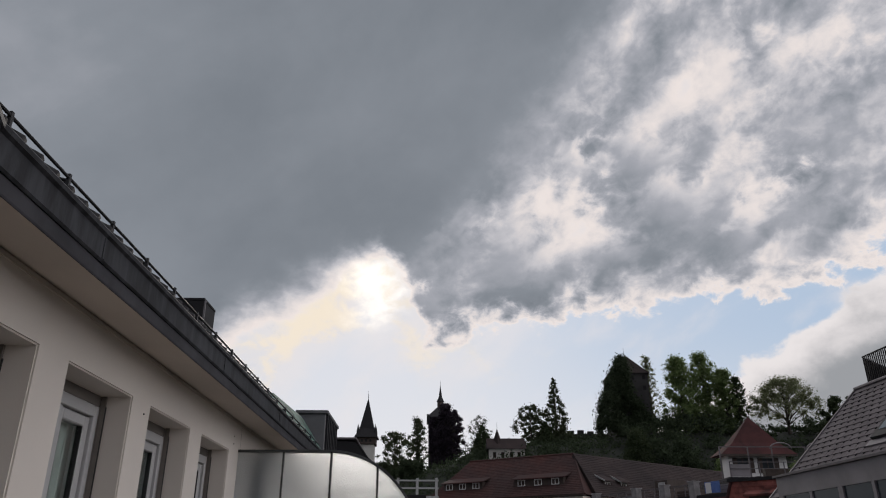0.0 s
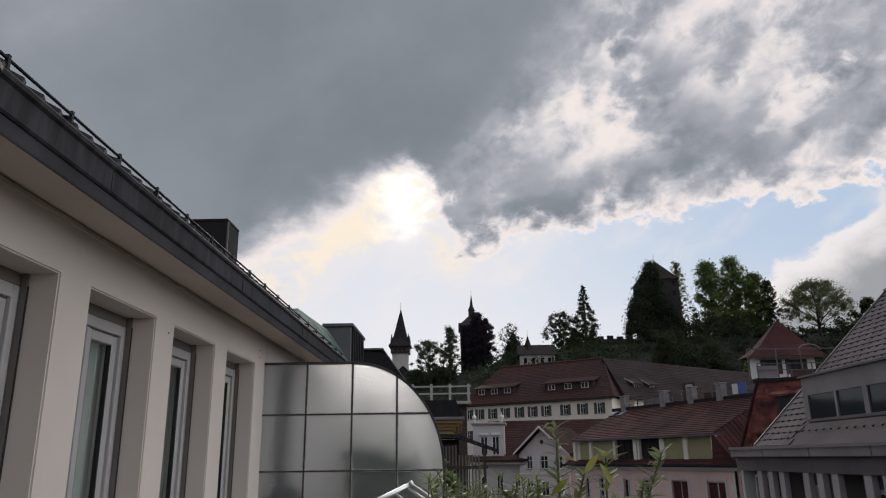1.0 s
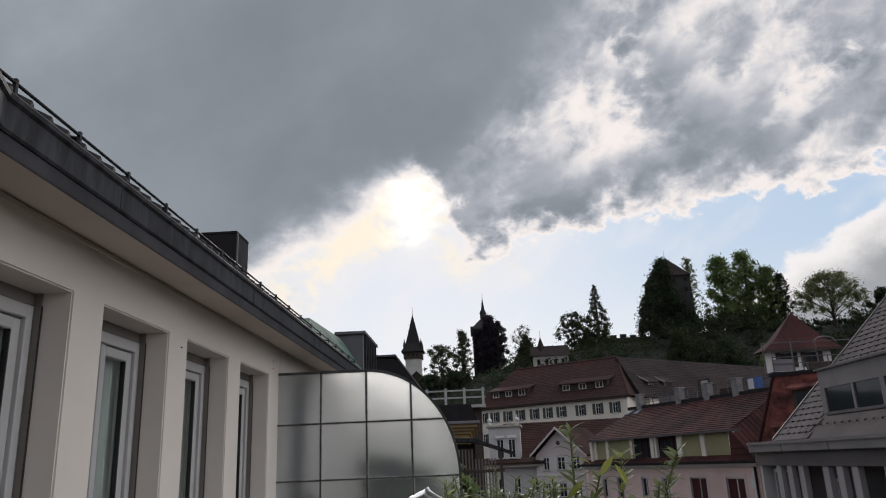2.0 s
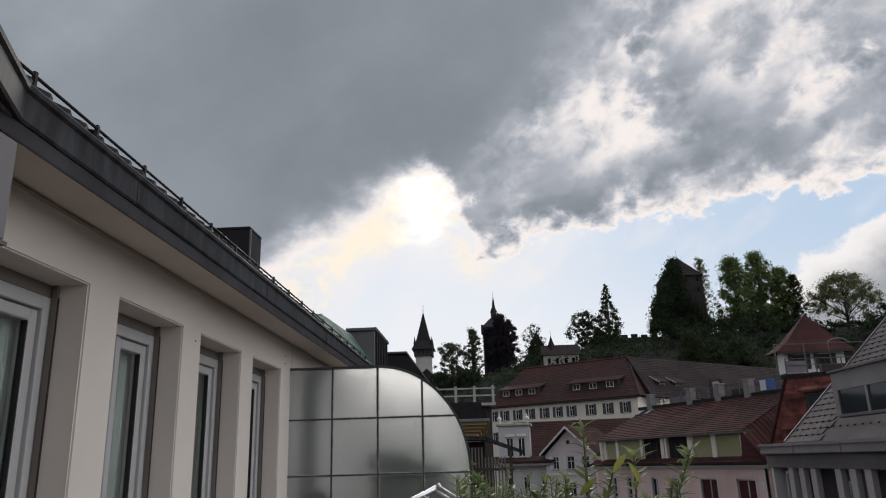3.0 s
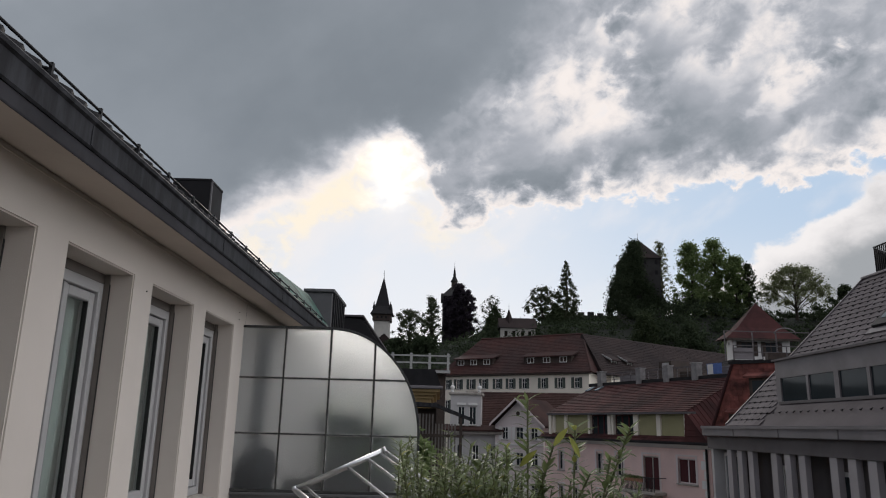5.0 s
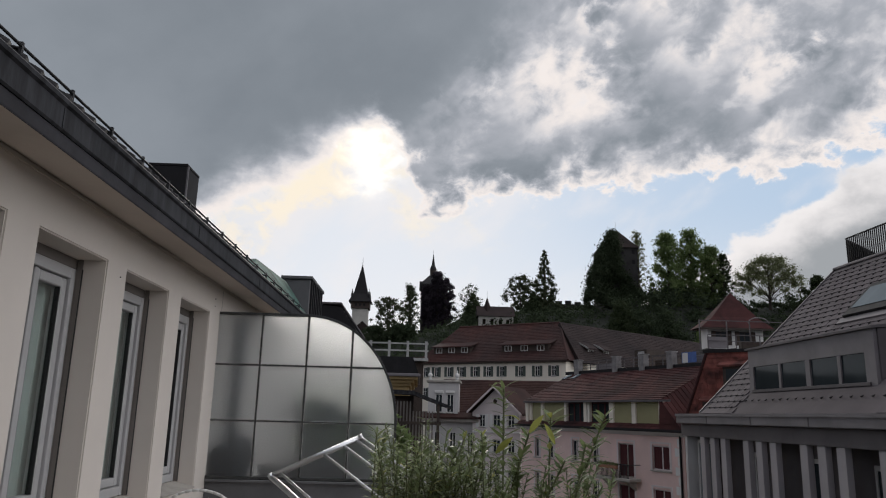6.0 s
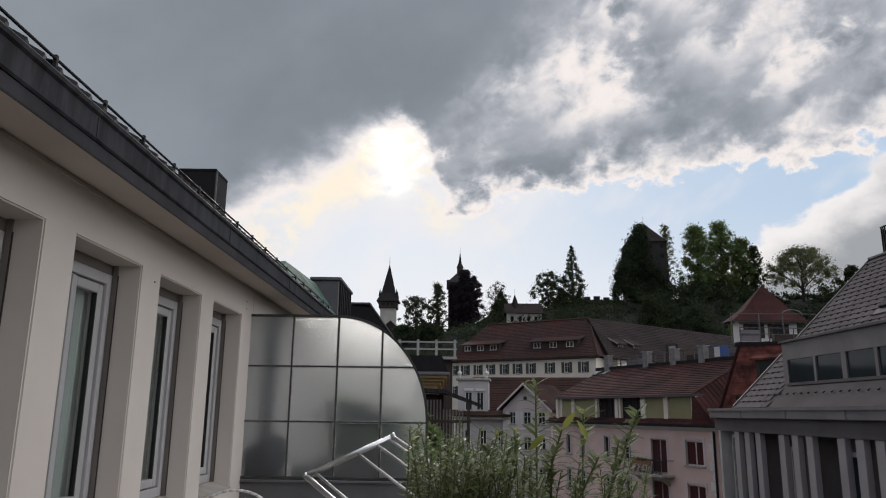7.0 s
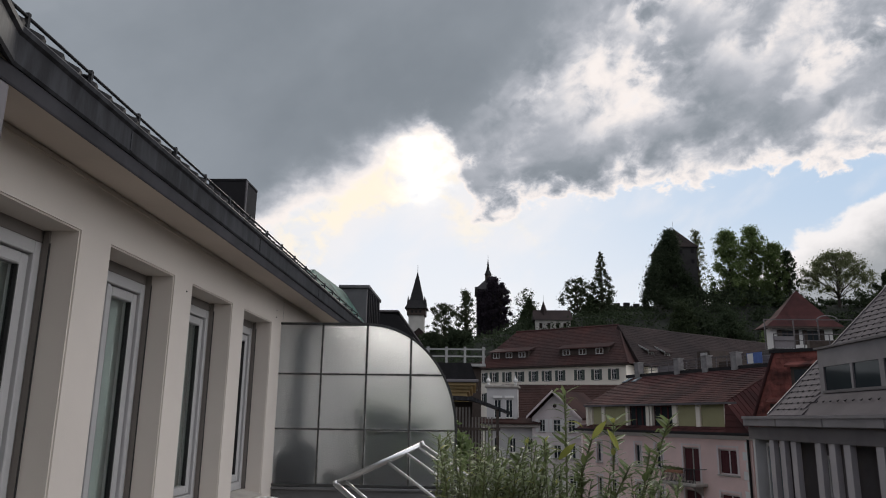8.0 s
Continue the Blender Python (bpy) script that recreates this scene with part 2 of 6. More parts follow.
def glazing(name, colour=(0.02, 0.025, 0.028), rough=0.06):
    """Dark window glass over an unlit room: glossy coat over a deep tone."""
    mat = bpy.data.materials.new(name)
    mat.use_nodes = True
    g = Nodes(mat.node_tree)
    bsdf = mat.node_tree.nodes["Principled BSDF"]
    place = g.node("ShaderNodeTexCoord").outputs["Object"]
    wide = g.noise(place, 0.8, 3)
    g.put(bsdf.inputs["Base Color"], g.mix(wide, (*colour, 1), tuple(c * 1.8 for c in colour) + (1,)))
    bsdf.inputs["Roughness"].default_value = rough
    bsdf.inputs["Specular IOR Level"].default_value = 0.12
    b = g.node("ShaderNodeBump")
    b.inputs["Strength"].default_value, b.inputs["Distance"].default_value = 0.05, 0.05
    g.put(b.inputs["Height"], wide)
    g.put(bsdf.inputs["Normal"], b.outputs[0])
    return mat


def clear_glass(name):
    mat = bpy.data.materials.new(name)
    mat.use_nodes = True
    bsdf = mat.node_tree.nodes["Principled BSDF"]
    bsdf.inputs["Transmission Weight"].default_value, bsdf.inputs["Roughness"].default_value = 1.0, 0.02
    bsdf.inputs["Base Color"].default_value, bsdf.inputs["IOR"].default_value = (0.80, 0.86, 0.84, 1), 1.45
    return mat


def frosted_glass(name):
    """Cast glass with a pebbled face."""
    mat = bpy.data.materials.new(name)
    mat.use_nodes = True
    g = Nodes(mat.node_tree)
    tree = mat.node_tree
    bsdf = tree.nodes["Principled BSDF"]
    place = g.node("ShaderNodeTexCoord").outputs["Object"]
    bsdf.inputs["Transmission Weight"].default_value, bsdf.inputs["IOR"].default_value = 1.0, 1.3
    bsdf.inputs["Base Color"].default_value = (0.70, 0.725, 0.735, 1)
    g.put(bsdf.inputs["Roughness"], g.math("ADD", 0.34, g.math("MULTIPLY", g.noise(place, 3.0, 4), 0.14)))
    b = g.node("ShaderNodeBump")
    b.inputs["Strength"].default_value, b.inputs["Distance"].default_value = 0.55, 0.005
    g.put(b.inputs["Height"], g.noise(place, 130.0, 2, 0.5))
    g.put(bsdf.inputs["Normal"], b.outputs[0])
    veil = g.node("ShaderNodeBsdfTranslucent")
    veil.inputs[0].default_value = (0.53, 0.555, 0.57, 1)
    both = g.node("ShaderNodeMixShader")
    both.inputs[0].default_value = 0.19
    tree.links.new(bsdf.outputs[0], both.inputs[1]), tree.links.new(veil.outputs[0], both.inputs[2])
    tree.links.new(both.outputs[0], tree.nodes["Material Output"].inputs[0])
    return mat


M = dict(
    render=surface("wall_render", (0.655, 0.597, 0.54), 0.9, size=1.6, fine=160, bump=0.12, grime=0.10, tone=0.10),
    soffit=surface("soffit_paint", (0.60, 0.525, 0.455), 0.85, size=1.2, fine=90, bump=0.08, grime=0.15),
    sill=surface("sill_stone", (0.42, 0.39, 0.35), 0.85, size=0.3, fine=60, grime=0.3),
    copper_dark=surface("weathered_copper", (0.010, 0.010, 0.012), 0.65, 0.0, other=(0.052, 0.053, 0.060), size=0.11, fine=25, bump=0.15, grime=0.1, stretch=(1, 1, 0.25), spec=0.25),
    copper_green=surface("green_copper", (0.075, 0.15, 0.125), 0.85, 0.0, other=(0.035, 0.05, 0.048), size=0.35, fine=20, bump=0.1, grime=0.3, spec=0.12),
    fascia=surface("fascia_sheet", (0.040, 0.038, 0.044), 0.65, 0.0, size=0.3, fine=20, bump=0.06, grime=0.4, spec=0.25),
    lead=surface("dark_sheet_metal", (0.020, 0.019, 0.021), 0.65, 0.0, size=0.5, fine=20, bump=0.06, grime=0.3, spec=0.2),
    zinc=surface("zinc_sheet", (0.205, 0.188, 0.197), 0.6, 0.1, size=1.5, fine=12, bump=0.05, grime=0.2),
    zinc_dark=surface("dark_zinc", (0.115, 0.102, 0.107), 0.65, 0.1, size=1.5, fine=12, bump=0.05, grime=0.2),
    fin=surface("fin_sheet", (0.42, 0.39, 0.40), 0.6, 0.1, size=2, fine=12, bump=0.04, grime=0.15),
    frame_grey=surface("window_frame_paint", (0.43, 0.425, 0.425), 0.4, size=0.4, fine=60, bump=0.03, grime=0.1),
    gasket=surface("black_rubber", (0.02, 0.02, 0.02), 0.6, bump=0),
    blind=surface("blind_fabric", (0.55, 0.62, 0.60), 0.9, size=0.4, fine=200, grime=0.1),
    curtain=surface("curtain_cloth", (0.40, 0.44, 0.42), 0.9, size=0.3, fine=120, grime=0.15, stretch=(1, 4, 0.4)),
    shutter_box=surface("taupe_shutter_box", (0.17, 0.15, 0.135), 0.8, size=0.4, fine=40, grime=0.2),
    room=surface("room_paint", (0.22, 0.21, 0.20), 0.9, size=1, fine=20, grime=0.3),
    # mottled putty, whitened so that its colour carries the bars' bright glints
    putty=surface("glint_toned_putty", (0.74, 0.74, 0.72), 0.6, other=(0.34, 0.34, 0.33), size=0.10, fine=60, bump=0.2, grime=0.3),
    screen_frame=surface("painted_steel", (0.075, 0.077, 0.076), 0.5, 0.4, size=0.12, fine=60, bump=0.15, grime=0.5),
    parapet=surface("parapet_sheet", (0.145, 0.145, 0.15), 0.6, 0.2, size=0.6, fine=25, bump=0.08, grime=0.3),
    steel=surface("brushed_steel", (0.66, 0.66, 0.67), 0.36, 1.0, size=0.2, fine=80, bump=0.03, grime=0.15),
    white_iron=surface("white_enamel", (0.72, 0.71, 0.68), 0.45, size=0.05, fine=60, bump=0.1, grime=0.25),
    tiles_deck=surface("deck_tiles", (0.24, 0.22, 0.20), 0.85, size=0.5, fine=30, vary=0.06),
    terracotta=surface("terracotta", (0.34, 0.16, 0.10), 0.85, size=0.2, fine=40),
    soil=surface("soil", (0.06, 0.045, 0.03), 0.95, size=0.1, fine=40, bump=0.6),
    roof_tile=surface("fired_clay_tile", (0.086, 0.033, 0.032), 0.9, other=(0.050, 0.026, 0.027), size=2.5, fine=6, bump=0.2, grime=0.25, vary=0.16, spec=0.15),
    roof_brown=surface("aged_brown_tile", (0.054, 0.028, 0.024), 0.9, other=(0.041, 0.024, 0.022), size=4.0, fine=5, bump=0.2, grime=0.2, vary=0.14, spec=0.15),
    roof_red=surface("red_tile", (0.24, 0.085, 0.072), 0.9, other=(0.062, 0.033, 0.031), size=0.9, fine=6, bump=0.2, grime=0.25, vary=0.2, spec=0.15),
    roof_grey=surface("old_grey_tile", (0.040, 0.029, 0.028), 0.9, other=(0.032, 0.026, 0.026), size=4.0, fine=5, bump=0.2, grime=0.2, vary=0.14, spec=0.15),
    roof_patchy=surface("patched_red_brown_tile", (0.045, 0.029, 0.028), 0.9, other=(0.084, 0.036, 0.031), size=9.0, fine=5, bump=0.2, grime=0.1, vary=0.14, spec=0.15),
    stile=surface("pale_stile_paint", (0.42, 0.42, 0.41), 0.5, size=0.2, fine=40, grime=0.3),
    pier=surface("weathered_concrete", (0.26, 0.25, 0.25), 0.9, size=0.4, fine=20, bump=0.2, grime=0.35),
    slate=surface("grey_fibre_slate", (0.118, 0.103, 0.109), 0.85, size=1.6, fine=14, bump=0.1, grime=0.2, vary=0.08, spec=0.15),
    pink=surface("pink_render", (0.78, 0.575, 0.535), 0.9, size=3, fine=20, bump=0.1, grime=0.15),
    cream=surface("cream_render", (0.84, 0.775, 0.675), 0.9, size=5, fine=10, bump=0.08, grime=0.10),
    lilac=surface("pale_lilac_render", (0.68, 0.605, 0.60), 0.9, size=3, fine=14, bump=0.1, grime=0.12),
    pale=surface("pale_grey_render", (0.56, 0.545, 0.54), 0.9, size=3, fine=14, bump=0.1, grime=0.18),
    yellow=surface("ochre_render", (0.42, 0.30, 0.14), 0.9, size=2, fine=14, bump=0.1, grime=0.2),
    white=surface("white_paint", (0.74, 0.73, 0.71), 0.8, size=2, fine=14, bump=0.06, grime=0.12),
    # stone toned near black: backlit shade and dark growth are in the colour
    stone=surface("shade_toned_stone", (0.048, 0.045, 0.045), 0.95, size=3, fine=3, bump=0.4, grime=0.35),
    pale_stone=surface("pale_tower_plaster", (0.55, 0.53, 0.49), 0.95, size=4, fine=3, bump=0.3, grime=0.3),
    shutter=surface("green_grey_shutter", (0.072, 0.088, 0.076), 0.7, size=1, fine=10, grime=0.2),
    awning=surface("olive_blind", (0.335, 0.315, 0.175), 0.9, size=1.5, fine=20, grime=0.12, vary=0.05),
    red_curtain=surface("dark_red_curtain", (0.075, 0.015, 0.019), 0.9, size=0.6, fine=12, grime=0.3, stretch=(6, 6, 0.5)),
    wood_dark=surface("dark_timber", (0.055, 0.038, 0.03), 0.75, size=0.5, fine=18, grime=0.3),
    iron=surface("black_iron", (0.03, 0.03, 0.032), 0.55, 0.4, size=0.3, fine=30),
    bark=surface("bark", (0.055, 0.045, 0.036), 0.95, size=0.4, fine=8, bump=0.6, grime=0.3),
    # grass toned near black: the dimness under the woods is in its colour
    grass=surface("shade_toned_grass", (0.012, 0.016, 0.009), 0.95, size=12, fine=1.5, bump=0.4, grime=0.4),
    asphalt=surface("asphalt", (0.05, 0.05, 0.052), 0.9, size=6, fine=12, bump=0.2),
    glass_dark=glazing("dark_window_glass"),
    glass_sky=glazing("skylight_glass", (0.10, 0.12, 0.13), 0.08),
    glass=clear_glass("clear_glass"),
    frosted=frosted_glass("frosted_glass"),
    leaf_tree=leaves("tree_leaves", (0.105, 0.150, 0.062), (0.225, 0.285, 0.120), 0.65),
    # darker copy of the tree leaves: their backlit shade is put into the colour
    leaf_shaded=leaves("shade_toned_tree_leaves", (0.048, 0.058, 0.034), (0.085, 0.10, 0.055), 0.35),
    leaf_light=leaves("light_tree_leaves", (0.115, 0.135, 0.075), (0.215, 0.225, 0.125), 0.6),
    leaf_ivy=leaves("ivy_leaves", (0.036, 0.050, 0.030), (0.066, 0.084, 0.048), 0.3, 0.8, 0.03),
    leaf_plum=leaves("purple_leaves", (0.034, 0.027, 0.036), (0.052, 0.042, 0.052), 0.2),
    leaf_fir=leaves("conifer_leaves", (0.030, 0.044, 0.024), (0.062, 0.078, 0.036), 0.2),
    leaf_near=leaves("oleander_leaves", (0.105, 0.145, 0.055), (0.235, 0.275, 0.125), 0.45, 0.45, 0.4),
    leaf_old=leaves("yellowing_leaves", (0.26, 0.28, 0.06), (0.36, 0.36, 0.12), 0.4, 0.45),
    stem=surface("green_stem", (0.12, 0.13, 0.06), 0.7, size=0.1, fine=60),
    cloth_blue=surface("blue_cloth", (0.10, 0.17, 0.42), 0.9, size=0.5, fine=20),
)


# ---- tools ----
def thing(name, m=None, label="", category="", group="", kind=""):
    ob = new(name)
    ob.empty_display_size = 0.1
    if m is not None:
        ob.matrix_world = m
    return tagged(ob, label, category, group, kind)


def part(name, bm, material, parent=None, label="", smooth=False):
    me = bpy.data.meshes.new(name)
    bm.to_mesh(me)
    bm.free()
    if smooth:
        for p in me.polygons:
            p.use_smooth = True
    me.materials.append(material)
    ob = new(name, me)
    if parent is not None:
        ob.parent = parent
    return tagged(ob, label)


def share(name, mesh, parent, m):
    """Another piece on the same mesh."""
    ob = new(name, mesh)
    ob.parent = parent
    ob.matrix_basis = m
    return ob


def raw(name, verts, faces, material, parent=None, label=""):
    me = bpy.data.meshes.new(name)
    me.from_pydata([tuple(v) for v in verts], [], [tuple(f) for f in faces])
    me.update()
    me.materials.append(material)
    ob = new(name, me)
    if parent is not None:
        ob.parent = parent
    return tagged(ob, label)


def box(bm, x0, x1, y0, y1, z0, z1, bevel=0.0):
    made = bmesh.ops.create_cube(bm, size=1.0, matrix=Matrix.Translation(((x0 + x1) / 2, (y0 + y1) / 2, (z0 + z1) / 2))
                                 @ Matrix.Diagonal((abs(x1 - x0), abs(y1 - y0), abs(z1 - z0), 1)))
    if bevel:
        edges = list({e for v in made["verts"] for e in v.link_edges})
        bmesh.ops.bevel(bm, geom=edges, offset=bevel, segments=1, affect="EDGES")
    return bm


def boxed(*args, bevel=0.0):
    return box(bmesh.new(), *args, bevel=bevel)


def tube(bm, a, b, r0, r1=None, sides=8):
    a, b = Vector(a), Vector(b)
    d = b - a
    m = Matrix.Translation((a + b) / 2) @ d.to_track_quat("Z", "Y").to_matrix().to_4x4()
    bmesh.ops.create_cone(bm, cap_ends=True, segments=sides, radius1=r0, radius2=r0 if r1 is None else r1, depth=d.length, matrix=m)
    return bm


def bent(points, radius, sides=8):
    """A round bar along points."""
    bm = bmesh.new()
    for a, b in zip(points, points[1:]):
        tube(bm, a, b, radius, radius, sides)
    for p in points[1:-1]:
        bmesh.ops.create_icosphere(bm, subdivisions=1, radius=radius * 1.02, matrix=Matrix.Translation(p))
    return bm


def prism(bm, outline, y0, y1, axis="y"):
    """An outline in (a, z), drawn out along y (or x)."""
    put = (lambda a, z, y: (a, y, z)) if axis == "y" else (lambda a, z, y: (y, a, z))
    front = [bm.verts.new(put(a, z, y0)) for a, z in outline]
    back = [bm.verts.new(put(a, z, y1)) for a, z in outline]
    n = len(outline)
    bm.faces.new(front)
    bm.faces.new(back[::-1])
    for i in range(n):
        j = (i + 1) % n
        bm.faces.new((front[j], front[i], back[i], back[j]))
    bmesh.ops.recalc_face_normals(bm, faces=bm.faces[:])
    return bm


def slab_with_holes(a0, a1, z0, z1, holes, thick, axis="y", y0=0.0):
    """An upright wall from a0 to a1 and z0 to z1 with openings (a0, a1, z0, z1), from y0 on, as thick as given."""
    bm = bmesh.new()
    put = (lambda a, y, z: (a, y0 + y, z)) if axis == "y" else (lambda a, y, z: (y0 + y, a, z))
    xs = sorted({a0, a1, *[h[0] for h in holes], *[h[1] for h in holes]})
    zs = sorted({z0, z1, *[h[2] for h in holes], *[h[3] for h in holes]})
    found = {}

    def vert(a, y, z):
        key = (round(a, 4), round(y, 4), round(z, 4))
        if key not in found:
            found[key] = bm.verts.new(put(a, y, z))
        return found[key]

    def solid(i, j):
        if not (0 <= i < len(xs) - 1 and 0 <= j < len(zs) - 1):
            return False
        ca, cz = (xs[i] + xs[i + 1]) / 2, (zs[j] + zs[j + 1]) / 2
        return not any(h[0] < ca < h[1] and h[2] < cz < h[3] for h in holes)

    for i in range(len(xs) - 1):
        for j in range(len(zs) - 1):
            if not solid(i, j):
                continue
            a, b, c, d = xs[i], xs[i + 1], zs[j], zs[j + 1]
            for y in (0, thick):
                bm.faces.new([vert(a, y, c), vert(b, y, c), vert(b, y, d), vert(a, y, d)])
            for (di, dj), ends in {(-1, 0): ((a, c), (a, d)), (1, 0): ((b, c), (b, d)), (0, -1): ((a, c), (b, c)), (0, 1): ((a, d), (b, d))}.items():
                if not solid(i + di, j + dj):
                    (p, q), (s, t) = ends
                    bm.faces.new([vert(p, 0, q), vert(s, 0, t), vert(s, thick, t), vert(p, thick, q)])
    bmesh.ops.recalc_face_normals(bm, faces=bm.faces[:])
    return bm


def along(x, y, dx, dy, z=0.0):
    """A frame on a facade: x along it, y into the building, z up."""
    d = Vector((dx, dy, 0)).normalized()
    return Matrix(((d.x, -d.y, 0, x), (d.y, d.x, 0, y), (0, 0, 1, z), (0, 0, 0, 1)))


def tiled_slope(name, parent, a0, a1, b0, b1, place, material, row, col, thick=0.03, label="", lip=0.02, skip=None, jitter=0.15, seed=1, taper=None, single=None):
    """Overlapping tiles on a slope, joined. place(a, b, h) gives the point at a along the eave, b up the slope, h proud of it."""
    rng = random.Random(seed)
    verts, faces, one = [], [], None
    rows = max(1, int(round((b1 - b0) / row)))
    step = (b1 - b0) / rows
    for k in range(rows):
        b = b0 + k * step
        lo, hi = (a0, a1) if taper is None else taper(b + step / 2)
        n = max(1, int(round((hi - lo) / col)))
        w = (hi - lo) / n
        shift = 0.5 * w if k % 2 else 0.0
        for i in range(-1, n + 1):
            p, q = lo + i * w + shift, lo + (i + 1) * w + shift
            p, q = max(p, lo), min(q, hi)
            if q - p < 0.05 * w or (skip and skip((p + q) / 2, b + step / 2)):
                continue
            j = rng.uniform(-jitter, jitter) * thick
            g = 0.02 * w
            if single and single((p + q) / 2, b) and abs(q - p - w) < 1e-3:
                if one is None:
                    me = bpy.data.meshes.new(name)
                    me.from_pydata([(g, 0, 0), (w - g, 0, 0), (w - g, 0, thick + lip), (g, 0, thick + lip), (w - g, step * 1.1, thick * 0.4), (g, step * 1.1, thick * 0.4)], [],
                                   [(0, 1, 2, 3), (3, 2, 4, 5), (0, 3, 5), (1, 4, 2)])
                    me.materials.append(material)
                    one = me
                o = Vector(place(p, b, j))
                ax = [Vector(place(p + da, b + db, j + dh)) - o for da, db, dh in ((1, 0, 0), (0, 1, 0), (0, 0, 1))]
                share(name, one, parent, Matrix(((ax[0].x, ax[1].x, ax[2].x, o.x), (ax[0].y, ax[1].y, ax[2].y, o.y), (ax[0].z, ax[1].z, ax[2].z, o.z), (0, 0, 0, 1))))
                continue
            at = len(verts)
            for (a, bb, h) in ((p + g, b, 0.0), (q - g, b, 0.0), (q - g, b, thick + lip + j), (p + g, b, thick + lip + j),
                               (q - g, b + step * 1.1, thick * 0.4 + j), (p + g, b + step * 1.1, thick * 0.4 + j)):
                verts.append(place(a, bb, h))
            faces += [(at, at + 1, at + 2, at + 3), (at + 3, at + 2, at + 4, at + 5), (at, at + 3, at + 5), (at + 1, at + 4, at + 2)]
    ob = raw(name, verts, faces, material, parent, label)
    return tagged(ob, kind="stuff")

def leaf_cloud(centres, radii, count, size, seed, flat=1.0):
    """Many small leaf sprays in soft clumps: verts and faces."""
    rng = np.random.default_rng(seed)
    c, r = np.asarray(centres, float), np.asarray(radii, float)
    pick = rng.choice(len(c), count, p=(r ** 2) / (r ** 2).sum())
    d = rng.normal(size=(count, 3))
    d /= np.linalg.norm(d, axis=1)[:, None]
    rad = r[pick] * np.minimum(np.abs(rng.normal(size=count)) * 0.72, 1.7)
    p = c[pick] + d * rad[:, None] * np.array((1, 1, flat))
    n = d + rng.normal(size=(count, 3)) * 0.8
    n /= np.linalg.norm(n, axis=1)[:, None]
    a = np.cross(n, rng.normal(size=(count, 3)))
    a /= np.linalg.norm(a, axis=1)[:, None]
    b = np.cross(n, a)
    s = size * (0.55 + 0.9 * rng.random(count))[:, None]
    quad = np.stack([p - a * s, p - b * s * 0.5, p + a * s, p + b * s * 0.5], axis=1).reshape(-1, 3)
    idx = np.arange(count * 4).reshape(-1, 4)
    return quad.tolist(), idx.tolist()


# ---- the ground: street level, then the hill ----
def hill_height(x, y):
    """Street level in front, rising behind the houses to a wooded ridge."""
    t = min(max((y - 118.0) / 82.0, 0.0), 1.0)
    t = t * t * (3 - 2 * t)
    crest = 25.0 + 4.5 * math.sin((x + 10) / 60.0) + 4.0 * min(max((x - 10) / 60.0, -0.5), 1.0)
    crest -= 2.6 * min(max((16.0 - x) / 12.0, 0.0), 1.0)
    far = min(max((y - 320.0) / 900.0, 0.0), 1.0)
    return -14.0 + t * (crest + 14.0) * (1 - 0.9 * far) + t * 1.2 * noise.noise(Vector((x / 25, y / 25, 0.3)))


def make_ground():
    xs = [-3000, -900, -400, -250] + list(range(-180, 261, 10)) + [330, 500, 1000, 3000]
    ys = [-3000, -500, -100, -20] + list(range(0, 301, 8)) + [340, 420, 600, 900, 1400, 3000]
    verts = [(x, y, hill_height(x, y)) for y in ys for x in xs]
    n = len(xs)
    faces = [(j * n + i, j * n + i + 1, (j + 1) * n + i + 1, (j + 1) * n + i) for j in range(len(ys) - 1) for i in range(n - 1)]
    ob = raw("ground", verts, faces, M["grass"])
    for p in ob.data.polygons:
        p.use_smooth = True
    tagged(ob, "grassy hillside rising behind the town houses", "ground", kind="structure")
    road = part("road", boxed(4.0, 13.0, -60, 112, -13.99, -13.94), M["asphalt"])
    tagged(road, "narrow asphalt street between the houses", "road", kind="structure")


make_ground()

# ---- our own house: wall, windows, eave ----
FLOOR = 0.33
WIN_Z0, WIN_Z1, WIN_W, WIN_PITCH = 1.15, 2.60, 0.80, 1.10
WIN_Y = [3.60 + WIN_PITCH * k for k in (-3, -2, -1, 0, 1, 2)]
WALL_END = 6.99


